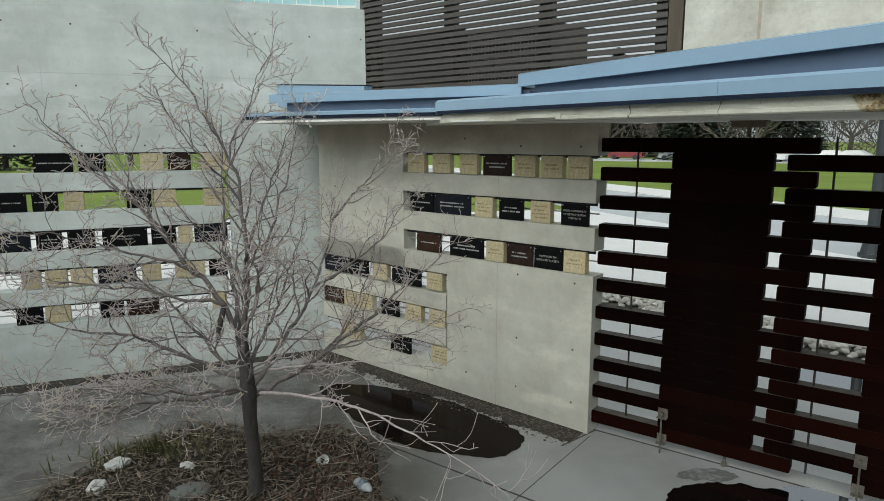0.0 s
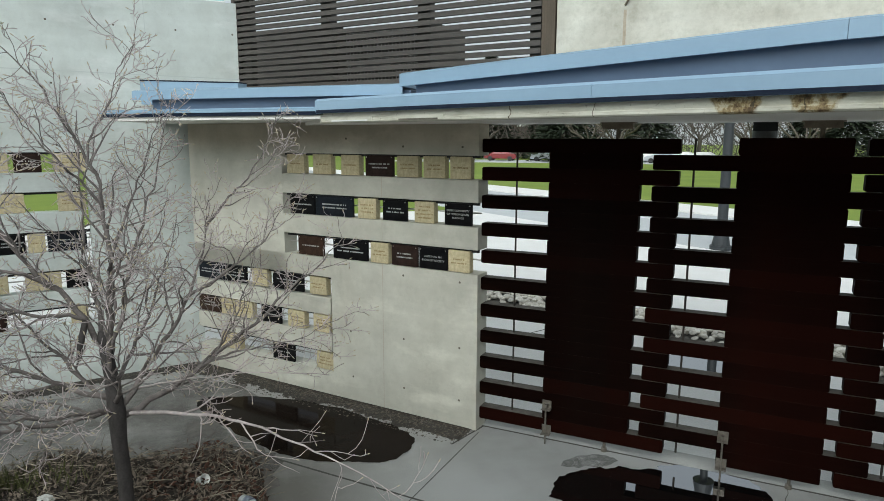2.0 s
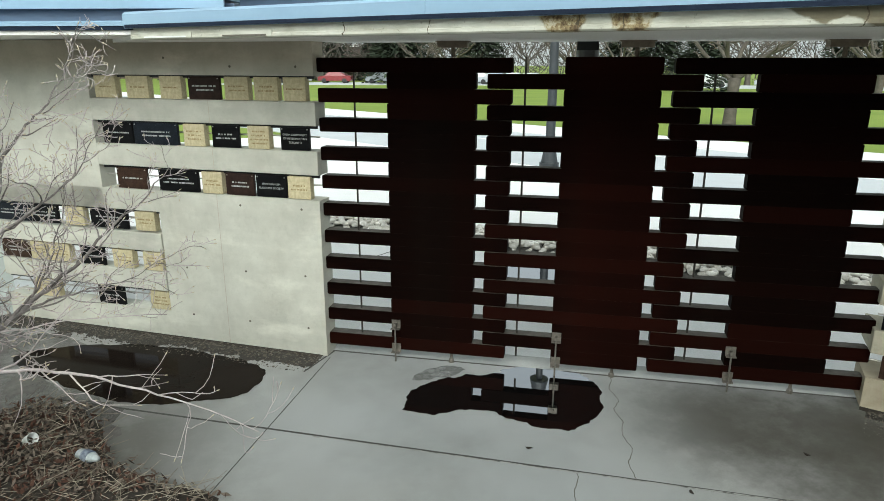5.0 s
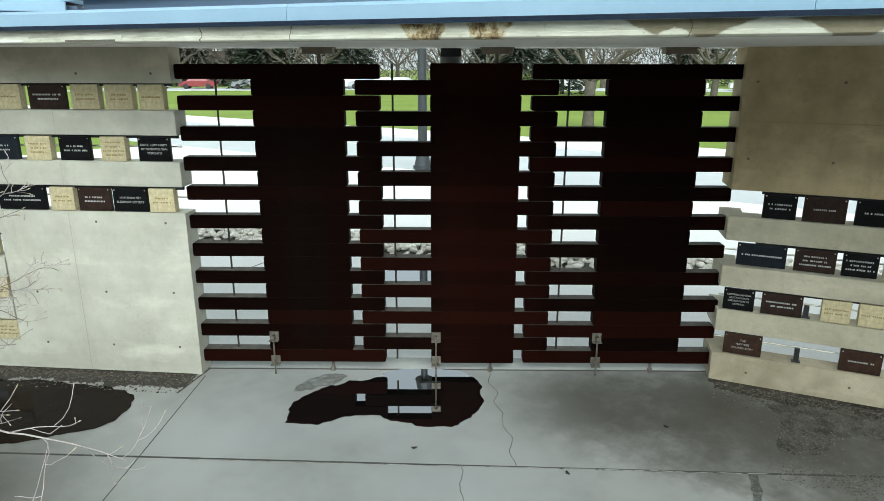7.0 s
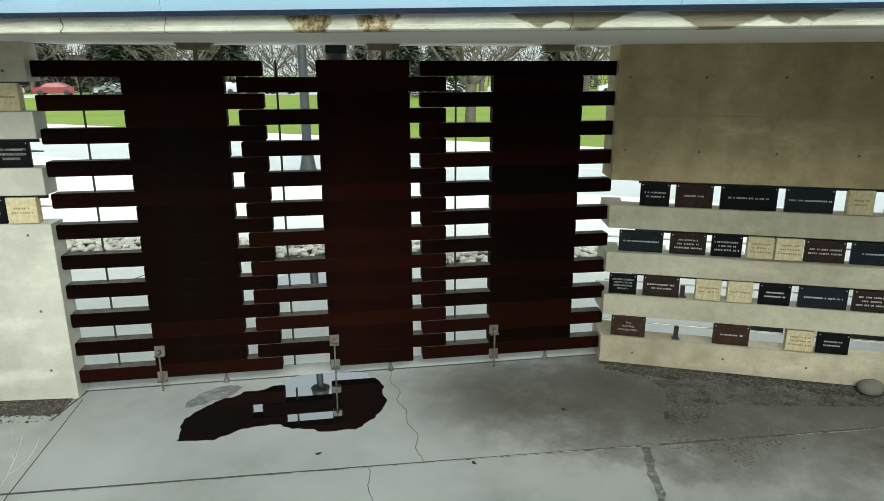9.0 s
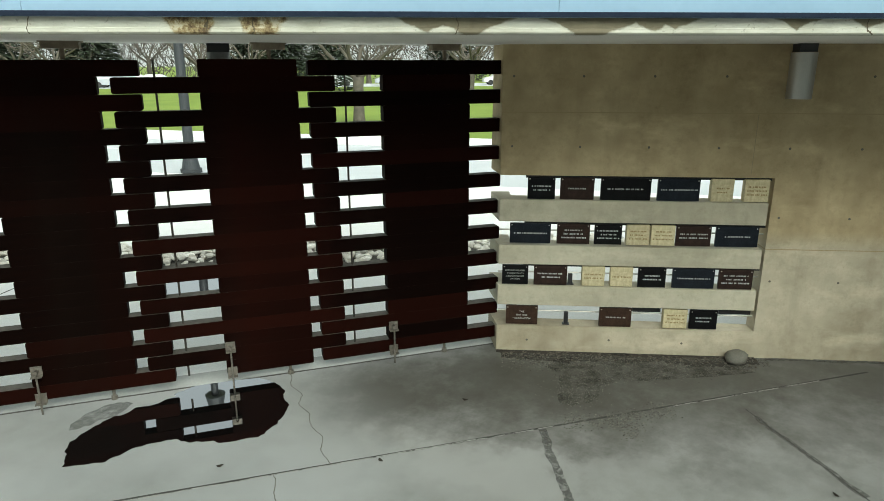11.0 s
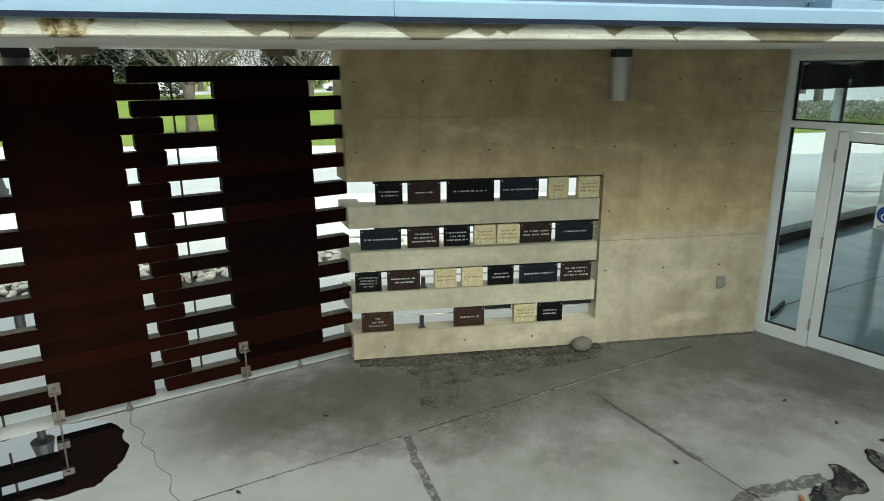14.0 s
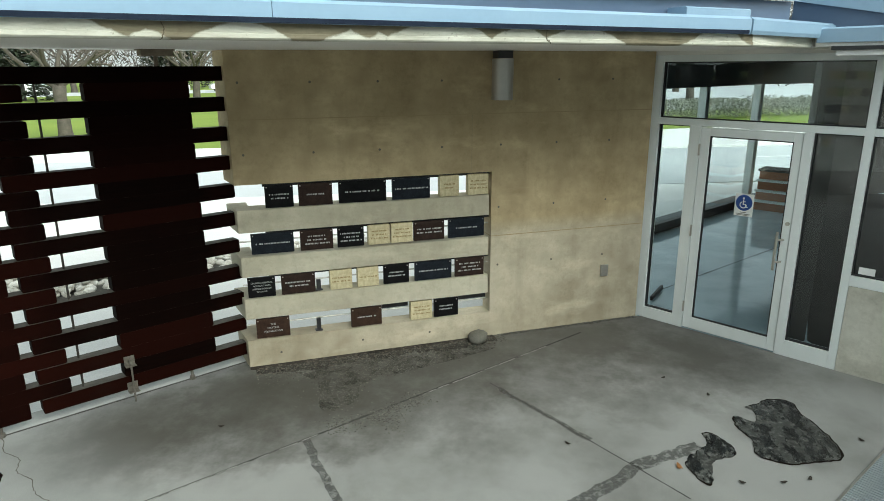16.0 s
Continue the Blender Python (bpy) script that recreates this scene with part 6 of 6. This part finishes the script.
strip_on_floor((5.4, 4.2), (8.0, 7.0), 0.012, -0.010, MAT_JOINT, "dark joint in the outer pavement")


def big_tree(seed, height, spread, limbs, dense, mat_t, mat_w, depth=2):
    r = random.Random(seed)
    tree = empty("street_tree", pose(0, 0, 0), "large bare tree standing on the lawn", "tree", "trees beyond the road")
    trunk, wood_, twigs = Limbs(), Limbs(), Limbs()
    h0 = height * 0.24
    line = bent((0, 0, -0.1), 0, 90, h0 + 0.1, 0, 5, r, 0.04)
    trunk.add(line, [height * v for v in (0.037, 0.03, 0.028, 0.027, 0.027, 0.03)], 12)
    trunk.part("trunk", mat_t, tree)
    for i in range(limbs):
        p = line[-1] + Vector((0, 0, r.uniform(-0.15, 0.05) * h0))
        ln = height * r.uniform(0.55, 0.8)
        pts = bent(p, 360 / limbs * i + r.uniform(-20, 20), r.uniform(48, 75) * spread, ln, r.uniform(-25, 10), 10, r, 0.12)
        rs = [max(height * 0.0125 * (1 - 0.9 * j / 10), height * 0.0012) for j in range(11)]
        wood_.add(pts, rs, 7)
        offshoots(pts, rs, r, wood_, twigs, None, depth, dense / height * 8, height * 0.26, 0.8, height * 0.0022)
    tagged(wood_.part("crown", mat_t, tree), kind="stuff")
    tagged(twigs.part("twig_mass", mat_w, tree), kind="stuff")
    return tree


MAT_BARK_FAR = plain("tan_bark", (0.05, 0.043, 0.034), (0.1, 0.087, 0.068), 4, 0.9, grain=20, relief=0.4)
MAT_TWIG_FAR = plain("brown_twigs", (0.13, 0.1, 0.085), (0.24, 0.19, 0.17), 2, 0.9)
t1 = big_tree(3, 9.0, 0.8, 6, 1.6, MAT_BARK_FAR, MAT_TWIG_FAR)
t1.matrix_world = pose(23.6, 20.9, -0.06, 0, 0, 20)
NEAR_TREES = [(35, 16, 0.9, 80), (42, 7, 1.0, 200), (48, 30, 1.1, 300), (40, 48, 1.0, 120), (30, 62, 1.1, 10), (55, -8, 1.2, 50), (34, 78, 1.1, 220), (14, 80, 1.0, 100), (62, 40, 1.3, 30), (70, 60, 1.3, 170), (52, 72, 1.2, 260), (-10, 90, 1.2, 60), (-32, 70, 1.1, 150), (75, 18, 1.3, 90), (46, 92, 1.2, 330), (80, -10, 1.3, 210), (60, 95, 1.3, 20)]
FAR_TREES = [(88, 38, 1.4, 130), (26, 98, 1.3, 75), (20, 104, 1.3, 15), (40, 100, 1.3, 190), (33, 96, 1.2, 250), (52, 98, 1.2, 310), (70, 84, 1.2, 45), (82, 66, 1.2, 95), (90, 50, 1.2, 12), (95, 20, 1.2, 66), (68, 2, 1.0, 300), (58, 14, 1.0, 140), (45, 62, 1.1, 222), (38, -12, 0.8, 12), (50, -16, 0.9, 99), (44, -2, 0.8, 187), (60, -22, 1.0, 270)]
for x, y, s, a in NEAR_TREES + FAR_TREES:
    copy_thing(t1, pose(x, y, -0.06, 0, 0, a) @ Matrix.Diagonal((s, s, s, 1)))


def conifer(seed):
    r = random.Random(seed)
    tree = empty("conifer", pose(0, 0, 0), "dark green conifer beyond the lawn", "tree", "conifers beyond the lawn")
    part("trunk", tube(bmesh.new(), (0, 0, -0.1), (0, 0, 7.5), 0.2, 0.03, 8), MAT_BARK, tree)
    verts, faces = [], []
    for i in range(5200):
        t = r.random() ** 0.8
        z = 0.6 + 7.4 * t
        rad = (1 - t) * 3.0 * r.uniform(0.35, 1.0) + 0.1
        a = r.uniform(0, 6.3)
        p = Vector((rad * math.cos(a), rad * math.sin(a), z - rad * 0.25))
        l = r.uniform(0.2, 0.5)
        d = Vector((math.cos(a), math.sin(a), r.uniform(-0.5, 0.3))) * l
        n_ = Vector((-math.sin(a), math.cos(a), r.uniform(-0.5, 0.5))) * l * 0.35
        k = len(verts)
        verts += [p - d * 0.5 - n_, p - d * 0.5 + n_, p + d]
        faces.append((k, k + 1, k + 2))
    me = bpy.data.meshes.new("crown")
    me.from_pydata(verts, [], faces)
    me.materials.append(MAT_NEEDLE)
    ob = new("crown", me)
    ob.parent = tree
    tagged(ob, kind="stuff")
    return tree


c1 = conifer(4)
c1.matrix_world = pose(35, 97, -0.06) @ Matrix.Scale(1.45, 4)
for x, y, s in ((41.5, 100, 1.55), (28, 103, 1.4), (52, 50, 0.8), (57, 62, 1.0), (33, 84, 1.2), (70, 28, 0.9), (64, 76, 1.1), (75, 5, 1.0), (-20, 80, 1.1), (-40, 62, 1.0), (90, 60, 1.3), (45, 84, 1.2)):
    copy_thing(c1, pose(x, y, -0.06, 0, 0, x * 31) @ Matrix.Diagonal((s, s, s, 1)))

# bare woodland far off: thin crossing stems and twigs
wr = random.Random(21)
wv, wf = [], []
for i in range(26000):
    bearing, dist_ = radians(wr.uniform(-22, 112)), wr.uniform(96, 124)
    p = Vector((dist_ * math.cos(bearing), dist_ * math.sin(bearing), wr.uniform(0.2, 11.0)))
    lean = radians(wr.gauss(90, 38))
    across = Vector((-math.sin(bearing), math.cos(bearing), 0))
    d = across * math.cos(lean) + UP * math.sin(lean)
    side = across * math.sin(lean) - UP * math.cos(lean)
    l, w_ = wr.uniform(0.6, 2.6), wr.uniform(0.02, 0.09)
    k = len(wv)
    wv += [p - side * w_, p + side * w_, p + d * l]
    wf.append((k, k + 1, k + 2))
me = bpy.data.meshes.new("far_woods")
me.from_pydata(wv, [], wf)
me.materials.append(island("far_twigs", (0.025, 0.022, 0.018), (0.15, 0.135, 0.12)))
tagged(new("far_woods", me), "bare grey-brown woodland beyond the car park", "woods", kind="stuff")

# hedge beyond the far footpath
hv, hf = [], []
hr = random.Random(8)
for i in range(34000):
    t = hr.random()
    p = Vector((33.5 + 21 * t, 3.2 - 34 * t, 0)) + Vector((hr.gauss(0, 0.5), hr.gauss(0, 0.5), 0))
    p.z = hr.random() ** 0.7 * (1.0 + 0.4 * noise.noise(Vector((t * 30, 0, 0))))
    k = len(hv)
    d = Vector((hr.gauss(0, 1), hr.gauss(0, 1), hr.gauss(0, 1))).normalized() * 0.085
    e = Vector((hr.gauss(0, 1), hr.gauss(0, 1), hr.gauss(0, 1))).normalized() * 0.06
    hv += [p - d, p + e, p + d]
    hf.append((k, k + 1, k + 2))
me = bpy.data.meshes.new("hedge")
me.from_pydata(hv, [], hf)
# leaf tones paled to put the haze and milky glass into the colour
me.materials.append(island("hedge_leaf", (0.14, 0.15, 0.12), (0.34, 0.345, 0.3)))
tagged(new("hedge", me), "grey-green clipped hedge beyond the footpath", "hedge", kind="stuff")

# car park
MAT_TYRE = plain("tyre", (0.015, 0.015, 0.015), (0.03, 0.03, 0.03), 8, 0.8)
MAT_CARGLASS = plain("car_glass", (0.03, 0.035, 0.04), (0.05, 0.055, 0.06), 3, 0.1)
thing("car_park", slab([(10, 88), (44, 71), (74, 40), (82, 47), (50, 80), (14, 98)], -0.3, -0.03), MAT_ROAD, pose(0, 0, 0), "asphalt car park beyond the lawn", "car park", kind="structure")

thing("car_park", slab([(41, 4.0), (62, -34), (150, -60), (150, 60), (80, 40)], -0.3, -0.03), MAT_ROAD, pose(0, 0, 0), "pale car park beyond the hedge", "car park", kind="structure")


def car(colour, name_label):
    c = empty("car", pose(0, 0, 0), name_label, "car", "parked cars")
    prof = [(-2.2, 0.35), (-2.25, 0.75), (-1.9, 0.92), (-1.35, 0.98), (-0.75, 1.42), (0.7, 1.45), (1.5, 1.0), (2.15, 0.88), (2.22, 0.45), (2.1, 0.3)]
    bm = bmesh.new()
    cols = []
    for y, k in ((-0.85, 0.96), (-0.8, 1.0), (0.8, 1.0), (0.85, 0.96)):
        cols.append([bm.verts.new((x, y * (0.84 if z > 1.1 else 1.0), z * k)) for x, z in prof])
    for a, b in zip(cols, cols[1:]):
        for i in range(len(prof)):
            bm.faces.new((a[i], a[(i + 1) % len(prof)], b[(i + 1) % len(prof)], b[i]))
    bm.faces.new(cols[0])
    bm.faces.new(cols[-1][::-1])
    bmesh.ops.recalc_face_normals(bm, faces=bm.faces[:])
    part("body", bm, plain("car_paint", colour, tuple(min(1, v * 1.1) for v in colour), 2, 0.25, relief=0.0), c)
    for y in (-0.79, 0.79):
        bm = bmesh.new()
        s_ = 1 if y > 0 else -1
        v = [bm.verts.new((x, y * k, z)) for x, z, k in ((-1.2, 1.02, 1.02), (1.35, 1.02, 1.02), (0.65, 1.36, 0.875), (-0.7, 1.36, 0.875))]
        bm.faces.new(v if s_ < 0 else v[::-1])
        part("side_window", bm, MAT_CARGLASS, c)
    for x in (-1.4, 1.35):
        for y in (-0.8, 0.8):
            part("wheel", tube(bmesh.new(), (x, y - 0.1, 0.32), (x, y + 0.1, 0.32), 0.32, seg=18), MAT_TYRE, c)
    return c


red = car((0.17, 0.022, 0.026), "red saloon car parked beyond the lawn")
red.matrix_world = pose(25.6, 88, -0.03, 0, 0, -30)
whitec = car((0.6, 0.6, 0.6), "white saloon car parked beyond the lawn")
whitec.matrix_world = pose(20.5, 90, -0.03, 0, 0, -30)
silver = car((0.35, 0.37, 0.4), "silver saloon car parked beyond the lawn")
silver.matrix_world = pose(31, 84.5, -0.03, 0, 0, 150)
for i in range(13):
    t = i / 12
    src = (whitec, silver, whitec)[i % 3]
    x, y = (36 + 10 * t * 2, 81 - 9 * t * 2) if t < 0.5 else (46 + (t - 0.5) * 60, 72 - (t - 0.5) * 58)
    copy_thing(src, pose(x, y, -0.03, 0, 0, -40 if t < 0.5 else -50))

# low brick building far behind the trees
FB = frame_of((-20, 128), (75, 108))
house = empty("brick_building", FB, "long low red-brick building behind the trees", "building")
part("wall", boxes((0, 66, 0, 8, -0.5, 5.2)), MAT_BRICK, house)
part("roof", boxes((-0.4, 66.4, -0.4, 8.4, 5.2, 5.6)), MAT_PAVE, house)
win = mesh_of("window", boxes((-0.9, 0.9, -0.06, 0.0, 0, 1.7)), MAT_CARGLASS)
for i in range(20):
    ob = new("window", win)
    ob.parent = house
    ob.matrix_local = Matrix.Translation((2.5 + i * 3.15, 0, 1.0))
# glass block of flats over the tall wall
FB3 = frame_of((-75, 150), (-18, 157))
tower = empty("glass_building", FB3, "pale blue glass building far behind the wall", "building")
part("wall", boxes((0, 57.4, 0, 12, 0, 56)), plain("pale_blue_glass", (0.33, 0.55, 0.62), (0.42, 0.64, 0.7), 0.1, 0.3), tower)
for i in range(13):
    part("spandrel", boxes((-0.2, 57.6, -0.2, 0, 4 + i * 4.0, 4.6 + i * 4.0)), MAT_WHITE, tower)
for i in range(18):
    part("fin", boxes((1.5 + i * 3.05, 1.7 + i * 3.05, -0.25, 0, 0, 56)), MAT_ALU, tower)


# steel brackets left standing in the courses of the buff wall
for s, k, h in ((0.70, 8, 0.11), (0.68, 10, 0.13)):
    z = LEVEL[k + 1]
    bm = boxes((s - 0.02, s + 0.02, 0.05, 0.09, z, z + h), (s - 0.035, s + 0.035, 0.045, 0.095, z, z + 0.012), bevel=0.003)
    thing("bracket", bm, MAT_BLACK, F3, "empty black steel plaque bracket in an open course", "bracket", "empty brackets")
for s0, s1 in ((1.32, 1.59), (2.14, 2.44)):
    thing("rail", boxes((s0, s1, 0.07, 0.1, 0.42, 0.475)), MAT_BLACK, F3, "dark steel plaque rail in an open course", "rail", "empty rails")

# short upright form joint in the buff wall
thing("trim", boxes((2.248, 2.252, -0.0012, 0.001, 1.77, 2.331)), plain("faint_joint", (0.2, 0.16, 0.1), (0.3, 0.25, 0.16), 12, 0.9), F3, "thin dark form joint in the concrete", "joint", kind="structure")
